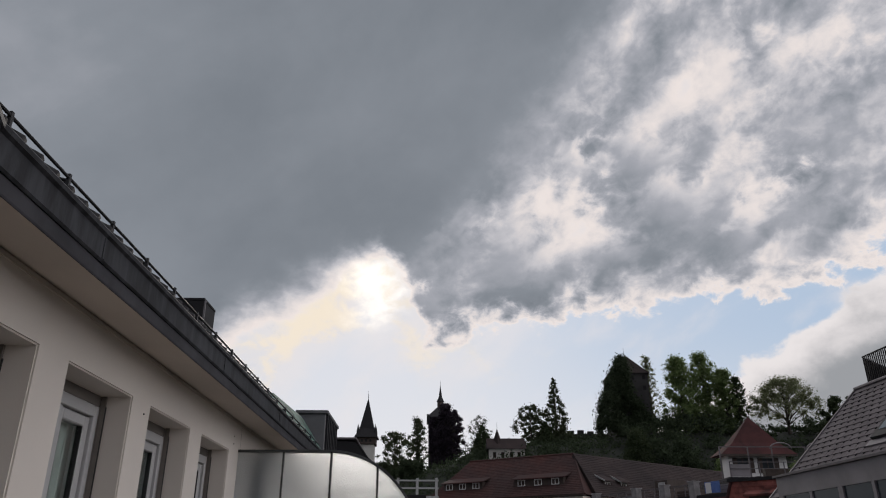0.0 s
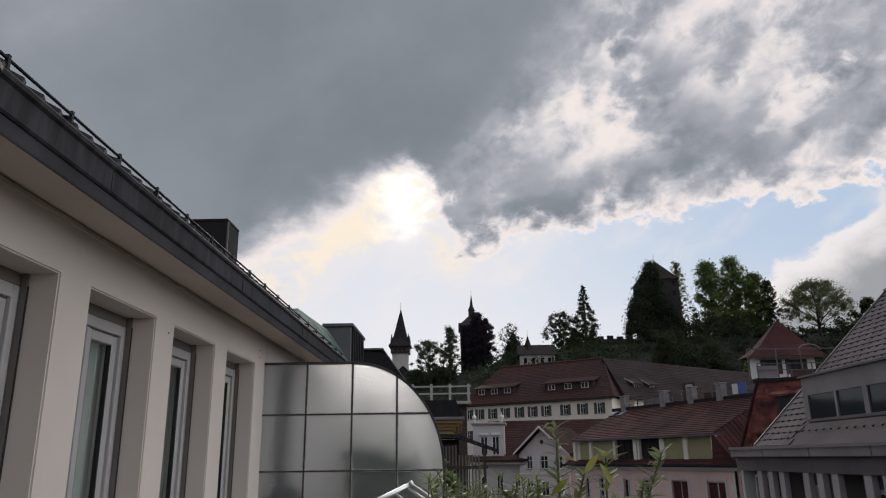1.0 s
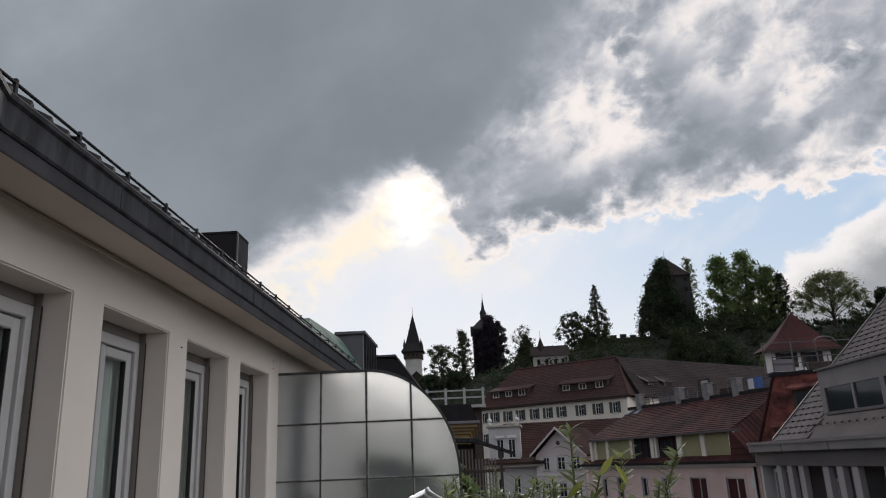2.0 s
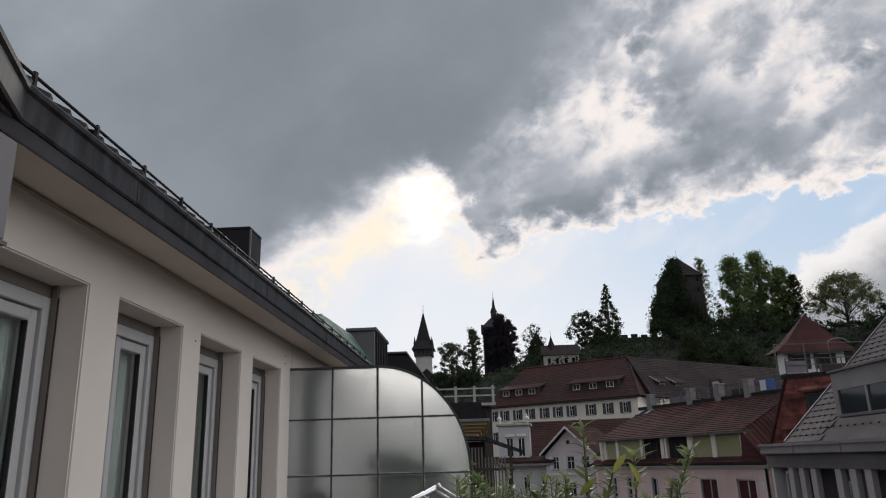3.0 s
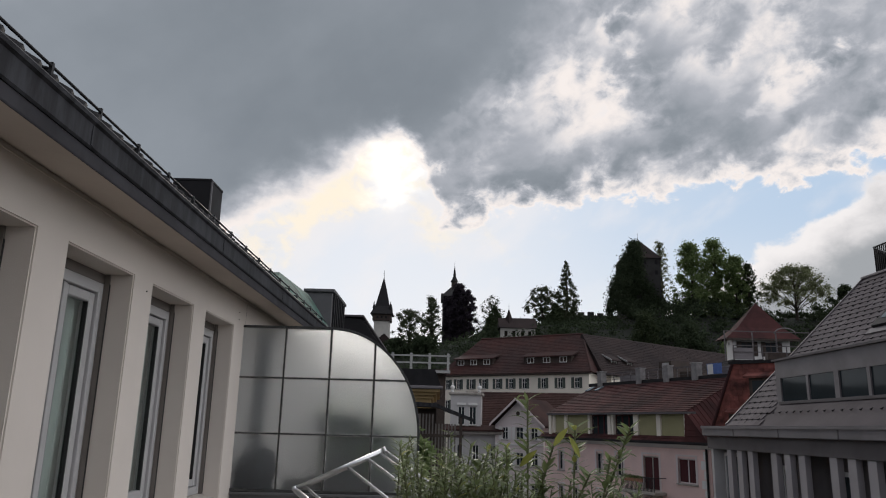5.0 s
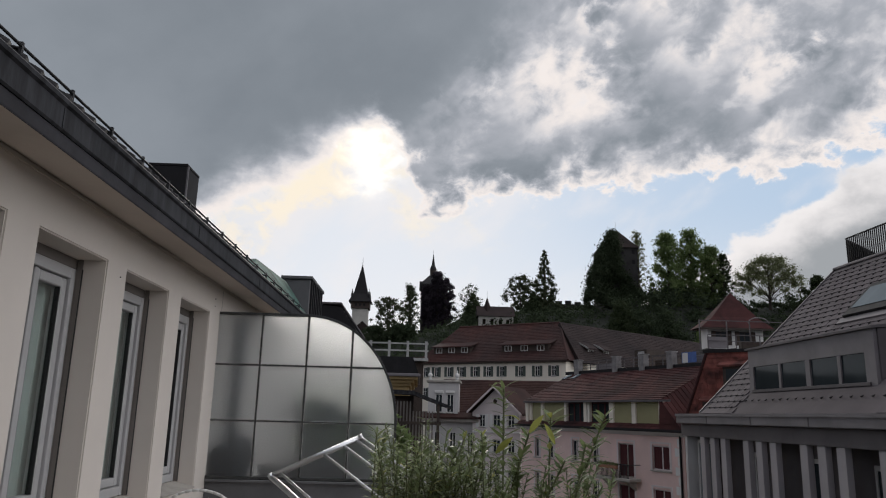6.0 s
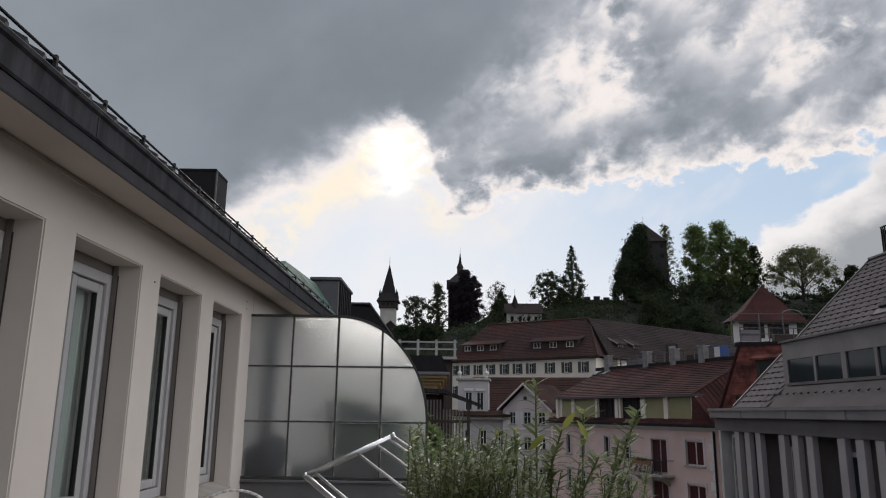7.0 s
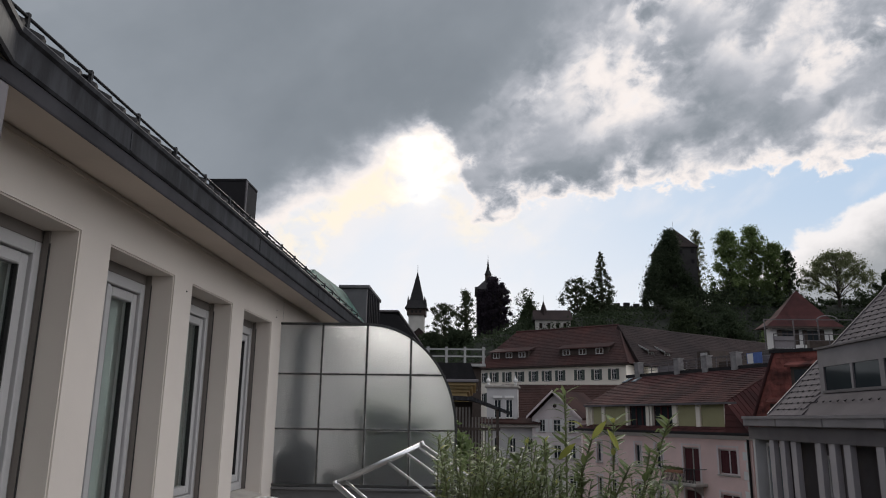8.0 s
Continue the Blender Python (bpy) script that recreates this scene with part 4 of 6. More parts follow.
def long_convent():
    """The long cream house with a brown hipped roof under the hill."""
    L, D = 26.5, 14.0
    t = thing("long_house", along(2.24, 125.1, 0.821, -0.571), "long cream house with shuttered windows and brown hipped tile roof", "house")
    centres = [L - s for s in (2.0, 4.75, 7.6, 10.9, 13.3, 15.7, 18.3, 20.7, 23.2, 25.4)]
    holes = [(c - 0.4, c + 0.4, 7.95, 9.5) for c in centres] + [(c - 0.4, c + 0.4, 4.6, 6.15) for c in centres]
    hollow_house(t, L, D, -6, 10.1, holes, "cream")
    house_windows(t, holes, 0.16, 2, "white", "shutter", shutter_w=0.46)
    part("cornice", boxed(-0.5, L + 0.5, -0.55, -0.003, 10.0, 10.28, bevel=0.04), M["wood_dark"], t)
    # hipped roof
    rise, o = 6.6, 0.6
    zb = 10.28
    bm = bmesh.new()
    e = [bm.verts.new(p) for p in ((-o, -o, zb), (L + o, -o, zb), (L + o, D + o, zb), (-o, D + o, zb))]
    ra, rb = bm.verts.new((3.4, D / 2, zb + rise)), bm.verts.new((L - 4.0, D / 2, zb + rise))
    for f in ((e[0], e[1], rb, ra), (e[1], e[2], rb), (e[2], e[3], ra, rb), (e[3], e[0], ra)):
        bm.faces.new(f)
    bm.faces.new(e[::-1])
    roof = part("roof", bm, M["roof_patchy"], t)
    run = math.hypot(D / 2 + o, rise)

    def spot(a, b, h):
        q = b / run
        return (a, -o + (D / 2 + o) * q - h * rise / run, zb + rise * q + h * (D / 2 + o) / run)
    tiled_slope("tile", roof, 0, 0, 0, run, spot, M["roof_patchy"], 0.42, 0.42, 0.04, taper=lambda b: (-o + (3.4 + o) * b / run, L + o - (4.0 + o) * b / run))
    part("ridge_cap", tube(bmesh.new(), (3.4, D / 2, zb + rise + 0.05), (L - 4.0, D / 2, zb + rise + 0.05), 0.18), M["roof_patchy"], roof)
    part("hip_cap", tube(bmesh.new(), (L + o, -o, zb), (L - 4.0, D / 2, zb + rise), 0.17), M["roof_patchy"], roof)
    # shed dormers
    for s0, widths in ((L - 11.6, 8.6), (L - 24.6, 7.6)):
        n = 3
        yb, zz = 1.2, zb + 1.6
        bm = prism(bmesh.new(), [(yb - 0.5, zz + 0.95), (yb - 0.45, zz + 1.12), (yb + 3.3, zz + 2.3), (yb + 3.3, zz + 2.0)], -0.3, widths, axis="x")
        part("dormer_roof", bm, M["roof_patchy"], roof).matrix_basis = Matrix.Translation((s0, 0, 0))
        part("dormer_wall", boxed(s0, s0 + widths - 0.4, yb + 0.02, yb + 2.2, zz - 1.0, zz + 1.08), M["wood_dark"], roof)
        for i in range(n):
            c = s0 + widths * (0.14 + 0.33 * i)
            w = part("dormer_window", slab_with_holes(c - 0.62, c + 0.62, zz + 0.05, zz + 0.95, [(c - 0.53, c - 0.04, zz + 0.14, zz + 0.86), (c + 0.04, c + 0.53, zz + 0.14, zz + 0.86)], 0.08, y0=yb - 0.06), M["white"], roof)
    return t


def convent_wing():
    """The lower wing that runs on behind the terrace roofs."""
    t = thing("rear_wing", along(28.0, 112.3, 0.79, 0.61), "brown tiled roof wing with small dormers behind the terraces", "house")
    L, D = 46, 12
    part("wall", boxed(0, L, 0.3, D, -6, 10.0), M["cream"], t)
    zb, rise, o = 10.0, 6.85, 0.5
    bm = bmesh.new()
    v = [bm.verts.new(p) for p in ((-2.6, -o, zb), (L + 0.4, -o, zb), (L + 0.4, D / 2, zb + rise), (0.1, D / 2, zb + rise), (L + 0.4, D + o, zb), (2.0, D + o, zb))]
    for f in ((0, 1, 2, 3), (3, 2, 4, 5), (1, 4, 2), (0, 3, 5), (0, 5, 4, 1)):
        bm.faces.new([v[k] for k in f])
    bmesh.ops.recalc_face_normals(bm, faces=bm.faces[:])
    roof = part("roof", bm, M["roof_grey"], t)
    run = math.hypot(D / 2 + o, rise)

    def spot(a, b, h):
        q = b / run
        return (a, -o + (D / 2 + o) * q - h * rise / run, zb + rise * q + h * (D / 2 + o) / run)
    tiled_slope("tile", roof, 0.0, L + 0.4, 0, run, spot, M["roof_grey"], 0.42, 0.42, 0.04, taper=lambda b: (-2.6 + 2.7 * b / run, L + 0.4))
    for s in (2.2, 6.0):
        bm = prism(bmesh.new(), [(0.9, 12.4), (0.95, 12.6), (4.6, 14.4), (4.6, 14.1)], s - 1.2, s + 1.2, axis="x")
        part("dormer_roof", bm, M["roof_grey"], roof)
        part("dormer_verge", prism(bmesh.new(), [(0.86, 12.36), (0.90, 12.62), (4.6, 14.45), (4.6, 14.2)], s - 1.26, s - 1.202, axis="x"), M["stile"], roof, "pale verge board")
        part("dormer_wall", boxed(s - 0.9, s + 0.9, 1.45, 3.6, 10.6, 12.75), M["wood_dark"], roof)
        part("dormer_window", slab_with_holes(s - 0.6, s + 0.6, 11.6, 12.4, [(s - 0.5, s - 0.04, 11.7, 12.3), (s + 0.04, s + 0.5, 11.7, 12.3)], 0.08, y0=1.36), M["white"], roof)


def pink_house():
    """Long pink street house with an attic band of blinds, a red tile roof and a roof terrace."""
    L, D = 20.6, 13.0
    t = thing("pink_house", along(19.8 - 0.40 * L, 50.0 + 0.916 * L, 0.40, -0.916), "long pink rendered house with attic blinds and red tile roof", "house")
    far = lambda s: L - s
    wins = []
    for (s1, s0) in ((3.25, 1.35), (10.2, 9.2), (12.8, 11.85), (16.2, 15.3), (18.4, 17.5)):
        for z in (-1.58, -4.5, -7.4):
            wins.append((far(s1), far(s0), z, z + 1.66))
    doors = [(far(6.95), far(5.05), z - 0.75, z + 1.66) for z in (-1.58, -4.5)]
    hollow_house(t, L, D, -14, 1.0, wins + doors, "pink")
    house_windows(t, wins, 0.2, 1, "lilac", None, fw=0.09)
    house_windows(t, doors, 0.2, 1, "sill", None, fw=0.09, sill=False)
    for (a0, a1, z0, z1) in wins + doors:
        if a0 > far(4) or (a0, a1, z0, z1) in doors:
            for c0, c1 in ((a0 + 0.09, (a0 + a1) / 2 - 0.10), ((a0 + a1) / 2 + 0.10, a1 - 0.09)):
                part("curtain", boxed(c0, c1, 0.166, 0.178, z0 + 0.09, z1 - 0.09), M["red_curtain"], t, "dark red curtain")
        for a in (a0, a1):
            part("surround", boxed(a - 0.09, a + 0.09, -0.03, -0.004, z0, z1 + 0.12), M["lilac"], t)
        part("lintel", boxed(a0 - 0.09, a1 + 0.09, -0.034, -0.004, z1 + 0.122, z1 + 0.24), M["lilac"], t)
    # balconies
    for z in (-2.32, -5.24):
        a0, a1 = far(8.3), far(4.4)
        part("balcony_slab", boxed(a0, a1, -1.1, -0.004, z - 0.22, z, bevel=0.04), M["sill"], t)
        for k in range(2):
            part("console", prism(bmesh.new(), [(-0.9, z - 0.22), (-0.02, z - 0.22), (-0.02, z - 0.85)], a0 + 0.5 + k * (a1 - a0 - 1.3), a0 + 0.8 + k * (a1 - a0 - 1.3), axis="x"), M["sill"], t)
        rail = part("balcony_rail", boxed(a0 + 0.05, a1 - 0.05, -1.08, -1.02, z + 0.92, z + 0.98), M["iron"], t)
        for x in (a0 + 0.05, a1 - 0.09):
            part("side_rail", boxed(x, x + 0.04, -1.01, -0.004, z + 0.92, z + 0.97), M["iron"], rail)
        part("flower_box", boxed(a0 + 0.5, a1 - 1.2, -1.26, -1.09, z + 0.62, z + 0.84, bevel=0.02), M["terracotta"], t, "flower box hung on the railing")
        v, f = leaf_cloud([(a0 + 0.6 + k * 0.27, -1.16, z + 0.93) for k in range(8)], [0.16] * 8, 700, 0.05, 61)
        tagged(raw("flowers", v, f, M["leaf_tree"], t, "trailing green balcony plants"), kind="stuff")
        for k in range(26):
            x = a0 + 0.1 + (a1 - a0 - 0.2) * k / 25
            part("baluster", boxed(x - 0.018, x + 0.018, -1.07, -1.03, z, z + 0.92), M["iron"], rail)
    # cornice and gutter
    part("cornice", prism(bmesh.new(), [(-0.55, 1.0), (-0.55, 1.12), (0.0, 1.12), (-0.004, 0.72), (-0.15, 0.76)], -0.3, L + 0.6, axis="x"), M["white"], t)
    part("gutter", prism(bmesh.new(), [(-0.66, 1.05), (-0.60, 1.0), (-0.552, 1.05), (-0.552, 1.2), (-0.66, 1.2)], -0.3, L + 0.6, axis="x"), M["lead"], t)
    part("downpipe", tube(bmesh.new(), (L - 0.25, -0.12, 1.0), (L - 0.25, -0.12, -13.9), 0.08), M["lead"], t)
    for z in range(10):
        part("quoin", boxed(L - (0.9 if z % 2 else 0.65), L - 0.38, -0.03, -0.003, 0.6 - z * 0.62, 0.02 + 0.6 - z * 0.62 - 0.56), M["white"], t)
    # roof: a low skirt, the attic band, then the main slope up to the terrace
    zb, rise = 1.16, 4.70
    zt, y_top = zb + rise, 5.0
    a_lo, a_hi = far(19.3), far(1.75)            # attic band
    ya, za = -0.42, 3.18
    run = math.hypot(y_top - ya, zt - za)
    spot = lambda a, b, h: (a, ya + b * (y_top - ya) / run - h * (zt - za) / run, za + b * (zt - za) / run + h * (y_top - ya) / run)
    slope = math.atan2(zt - za, y_top - ya)
    roof = part("roof", prism(bmesh.new(), [(0.3, 1.0), (0.3, 3.08), (ya, 3.08), (ya, za), (y_top, zt), (D, zt), (D, 1.0)], a_lo - 0.3, a_hi, axis="x"), M["roof_tile"], t)
    tiled_slope("tile", roof, a_lo - 0.35, a_hi + 0.1, 0, run, spot, M["roof_tile"], 0.34, 0.30, 0.035)
    bm = bmesh.new()
    v = [bm.verts.new(p) for p in ((a_hi, -0.55, zb), (L + 0.4, -0.55, zb), (L + 0.4, D, zb), (a_hi, D, zb), (a_hi, ya, za), (a_hi, y_top, zt), (a_hi, D, zt))]
    for f in ((0, 1, 4), (1, 5, 4), (1, 2, 6, 5), (2, 3, 6), (0, 4, 5, 6, 3), (0, 3, 2, 1)):
        bm.faces.new([v[k] for k in f])
    bmesh.ops.recalc_face_normals(bm, faces=bm.faces[:])
    hip = part("hip_slope", bm, M["roof_tile"], t)
    # courses of tile on the two facets of the hip that face the street
    for p, q, r in (((a_hi, -0.55, zb), (L + 0.4, -0.55, zb), (a_hi, ya, za)), ((a_hi, ya, za), (L + 0.4, -0.55, zb), (a_hi, y_top, zt))):
        p, q, r = Vector(p), Vector(q), Vector(r)
        out = (q - p).cross(r - p).normalized()
        n = max(3, int((r - p).length / 0.34))
        for k in range(n):
            c0, c1 = k / n, (k + 0.96) / n
            strip = bmesh.new()
            lo = [p.lerp(r, c0), q.lerp(r, c0)]
            hi = [q.lerp(r, c1), p.lerp(r, c1)]
            vs = [strip.verts.new(w) for w in (lo[0] + out * 0.05, lo[1] + out * 0.05, hi[0] + out * 0.012, hi[1] + out * 0.012, lo[0], lo[1])]
            strip.faces.new(vs[:4]), strip.faces.new((vs[4], vs[5], vs[1], vs[0]))
            part("tile_course", strip, M["roof_tile"], hip)
    part("hip_cap", tube(bmesh.new(), (L + 0.35, -0.5, zb + 0.05), (a_hi, y_top, zt + 0.05), 0.10), M["roof_tile"], roof)
    skirt = lambda a, b, h: (a, -0.6 + b * 0.8 - h * 0.6, zb + b * 0.6 + h * 0.8)
    tiled_slope("skirt_tile", roof, 0, a_hi, 0, 0.62, skirt, M["roof_tile"], 0.31, 0.30, 0.03)
    part("attic_edge", boxed(a_lo - 0.2, a_hi + 1.1, -0.50, -0.425, 3.06, 3.20), M["zinc_dark"], t)
    part("attic_wall", boxed(a_lo + 0.002, a_hi - 0.002, 0.25, 0.298, 1.2, 3.07), M["wood_dark"], t)
    part("attic_sill", boxed(a_lo, a_hi, -0.15, 0.245, 1.3, 1.42), M["white"], t)
    for a in (a_lo, a_hi):
        part("attic_cheek", prism(bmesh.new(), [(-0.34, 1.42), (-0.40, 3.06), (0.29, 3.06), (0.29, 1.42)], a - 0.04, a + 0.30, axis="x"), M["cream"], t)
    for s, w in ((19.0, 0.3), (17.0, 0.2), (13.5, 0.15), (10.75, 0.2), (10.3, 0.12), (7.45, 0.26), (4.87, 0.22), (2.0, 0.22)):
        part("post", boxed(far(s) - w, far(s) + w, -0.14, 0.24, 1.423, 3.06), M["cream"], t)
    for s1, s0 in ((18.7, 17.2), (16.8, 13.65), (7.19, 5.09), (4.65, 2.22)):
        part("roller_blind", boxed(far(s1), far(s0), 0.0, 0.03, 1.45, 3.06), M["awning"], t, "olive green roller blind drawn down")
    for s1, s0 in ((13.35, 10.95), (10.18, 7.71)):
        a0, a1 = far(s1), far(s0)
        third = (a1 - a0) / 3
        holes = [(a0 + k * third + 0.07, a0 + (k + 1) * third - 0.07, 1.55, 2.96) for k in range(3)]
        w = part("attic_window", slab_with_holes(a0, a1, 1.45, 3.06, holes, 0.06, y0=0.10), M["red_curtain"], t)
        for h in holes:
            part("pane", boxed(h[0], h[1], 0.165, 0.18, 1.5, 3.02), M["glass_dark"], w)
    # skylights low on the far end of the roof
    for s in (19.4, 18.0):
        bm = bmesh.new()
        m = Matrix.Translation(spot(far(s), 5.2, 0.06)) @ Matrix.Rotation(slope, 4, "X")
        bmesh.ops.create_cube(bm, size=1.0, matrix=m @ Matrix.Diagonal((0.5, 0.9, 0.12, 1)))
        part("skylight", bm, M["glass_sky"], roof)
    # roof terrace
    part("terrace_edge", boxed(0, L + 0.2, y_top - 0.1, y_top + 0.35, zt - 0.05, zt + 0.25), M["lead"], t)
    for s in (18.7, 13.1, 9.6, 6.3):
        part("terrace_pier", boxed(far(s) - 0.3, far(s) + 0.3, y_top - 0.25, y_top + 0.35, zt - 0.6, zt + 1.22, bevel=0.02), M["pier"], t)
        part("pier_cap", boxed(far(s) - 0.36, far(s) + 0.36, y_top - 0.31, y_top + 0.41, zt + 1.222, zt + 1.30, bevel=0.02), M["pier"], t)
    rail = part("terrace_rail", boxed(0.7, L, y_top + 0.3, y_top + 0.36, zt + 1.08, zt + 1.14), M["zinc_dark"], t)
    for zz in (0.5, 0.75, 1.0):
        part("rail_wire", boxed(0.7, L, y_top + 0.31, y_top + 0.34, zt + zz, zt + zz + 0.03), M["zinc_dark"], rail)
    for k in range(17):
        x = 0.9 + k * 1.2
        part("rail_post", boxed(x - 0.03, x + 0.03, y_top + 0.36, y_top + 0.42, zt + 0.25, zt + 1.08), M["zinc_dark"], rail)
    for s, hgt, mat in ((16.2, 0.9, "zinc"), (8.2, 0.8, "wood_dark"), (3.6, 1.0, "zinc")):
        part("planter", boxed(far(s) - 1.3, far(s) + 1.3, y_top + 1.2, y_top + 1.9, zt, zt + hgt), M[mat], t)
    part("stair_head", boxed(far(12.9) - 0.7, far(12.9) + 0.9, y_top + 2.5, y_top + 4.5, zt, zt + 2.0), M["wood_dark"], t)
    part("stair_door", boxed(far(12.9) - 0.2, far(12.9) + 0.6, y_top + 2.44, y_top + 2.498, zt + 0.1, zt + 1.85), M["stile"], t, "pale door")
    towel = part("towel", boxed(far(5.4), far(3.9), y_top + 0.24, y_top + 0.29, zt + 0.35, zt + 1.15), M["cloth_blue"], rail, "blue and white cloth over the rail")
    part("towel_stripe", boxed(far(5.4) + 0.08, far(4.75), y_top + 0.225, y_top + 0.237, zt + 0.35, zt + 1.1), M["white"], towel)


def lilac_house():
    """Small gabled house."""
    L, D = 5.0, 9.0
    t = thing("gabled_house", along(6.74 + 0.894 * 0.8, 75.1 - 0.447 * 0.8, 0.894, -0.447), "pale lilac gabled house with white shutters", "house")
    wins = []
    for a0, a1 in ((0.75, 1.35), (2.18, 2.95), (3.72, 4.42)):
        wins += [(a0, a1, 0.75, 1.95), (a0, a1, -1.72, -0.45), (a0, a1, -4.5, -3.2)]
    hollow_house(t, L, D, -14, 2.15, wins, "lilac")
    house_windows(t, wins, 0.14, 2, "white", "white", shutter_w=0.34, fw=0.06)
    gx, gz = 2.4, 4.4
    bm = prism(bmesh.new(), [(0, 2.152), (L, 2.152), (gx, gz)], 0.0, 0.3)
    part("gable", bm, M["lilac"], t)
    part("oculus", tube(bmesh.new(), (gx, -0.02, 3.25), (gx, 0.05, 3.25), 0.2, sides=16), M["wood_dark"], t)
    part("string_course", boxed(0, L, -0.1, -0.003, 0.2, 0.36, bevel=0.02), M["white"], t)
    for s in (-1, 1):
        x1 = -0.35 if s < 0 else L + 0.35
        zz = gz + 0.15 - (gz - 2.15) / (L / 2) * (abs(x1 - gx)) * 1.0
        bm = prism(bmesh.new(), [(gx, gz + 0.18), (x1, zz), (x1, zz + 0.22), (gx, gz + 0.42)], -0.6, D)
        part("roof", bm, M["roof_brown"], t)
        bm = prism(bmesh.new(), [(gx, gz + 0.12), (x1, zz - 0.06), (x1, zz + 0.16), (gx, gz + 0.36)], -0.68, -0.603)
        part("verge_board", bm, M["lilac"], t)
    # the big brown roof that closes behind
    b = thing("brown_roof_house", along(4.5, 84.0, 0.98, -0.2), "brown tiled roof behind the gabled house", "house")
    L2 = 15.5
    part("wall", boxed(0, L2, 0.5, 9, -14, 1.0), M["lilac"], b)
    prof = [(-3.4, 0.6), (4.2, 5.9), (9, 0.6)]
    roof = part("roof", prism(bmesh.new(), prof, -0.4, L2, axis="x"), M["roof_brown"], b)
    run = math.hypot(7.6, 5.3)
    spot = lambda a, q, h: (a, -3.4 + 7.6 * q / run - h * 5.3 / run, 0.6 + 5.3 * q / run + h * 7.6 / run)
    tiled_slope("tile", roof, -0.4, L2, 0, run, spot, M["roof_brown"], 0.34, 0.34, 0.04)


def tower_house():
    """Pale grey house with a taller stair block and stone finials."""
    t = thing("grey_house", along(2.8, 75.6, 1.0, -0.1), "pale grey house with a flat-topped stair block and finials", "house")
    wins = [(0.95, 1.65, 2.05, 3.85), (2.1, 2.8, 2.05, 3.85)]
    part("block_wall", slab_with_holes(0.2, 3.25, 1.95, 5.0, wins, 0.25), M["pale"], t)
    part("block_back", boxed(0.2, 3.25, 0.9, 3.4, 1.95, 5.0), M["pale"], t)
    house_windows(t, wins, 0.12, 1, "white", None, fw=0.06)
    for a in (0.95, 2.1):
        part("window_hood", boxed(a - 0.1, a + 0.8, -0.12, -0.003, 3.95, 4.2, bevel=0.02), M["white"], t)
    part("block_cornice", boxed(0.0, 3.45, -0.2, 3.6, 5.002, 5.25, bevel=0.04), M["sill"], t)
    for x in (0.35, 3.1):
        bm = bmesh.new()
        tube(bm, (x, 0.1, 5.25), (x, 0.1, 5.5), 0.16, 0.10, 10)
        bmesh.ops.create_uvsphere(bm, u_segments=10, v_segments=8, radius=0.24, matrix=Matrix.Translation((x, 0.1, 5.72)))
        tube(bm, (x, 0.1, 5.9), (x, 0.1, 6.25), 0.09, 0.02, 8)
        part("finial", bm, M["white"], t, smooth=True)
    part("skirt_roof", prism(bmesh.new(), [(-0.9, 1.45), (-0.9, 1.6), (0.6, 2.1), (3.6, 2.1), (3.6, 1.45)], -0.4, 5.6, axis="x"), M["roof_brown"], t)
    part("cornice", boxed(-0.3, 5.4, -0.7, 3.6, 1.15, 1.448, bevel=0.05), M["sill"], t)
    lower = [(2.45, 3.1, -1.3, 0.15), (4.2, 4.8, -1.3, 0.15), (2.45, 3.1, -4.2, -2.7), (0.9, 1.5, -1.3, 0.15)]
    part("wall", slab_with_holes(0, 5.2, -14, 1.148, lower, 0.3), M["pale"], t)
    part("wall", boxed(0, 5.2, 0.9, 3.6, -14, 1.148), M["pale"], t)
    house_windows(t, lower, 0.16, 1, "white", None, fw=0.07)
    part("balcony_slab", boxed(2.0, 4.4, -0.9, -0.003, -2.65, -2.48, bevel=0.03), M["sill"], t)
    rail = part("balcony_rail", boxed(2.0, 4.4, -0.88, -0.82, -1.6, -1.54), M["iron"], t)
    for k in range(16):
        x = 2.05 + k * 0.153
        part("baluster", boxed(x - 0.015, x + 0.015, -0.87, -0.83, -2.48, -1.6), M["iron"], rail)


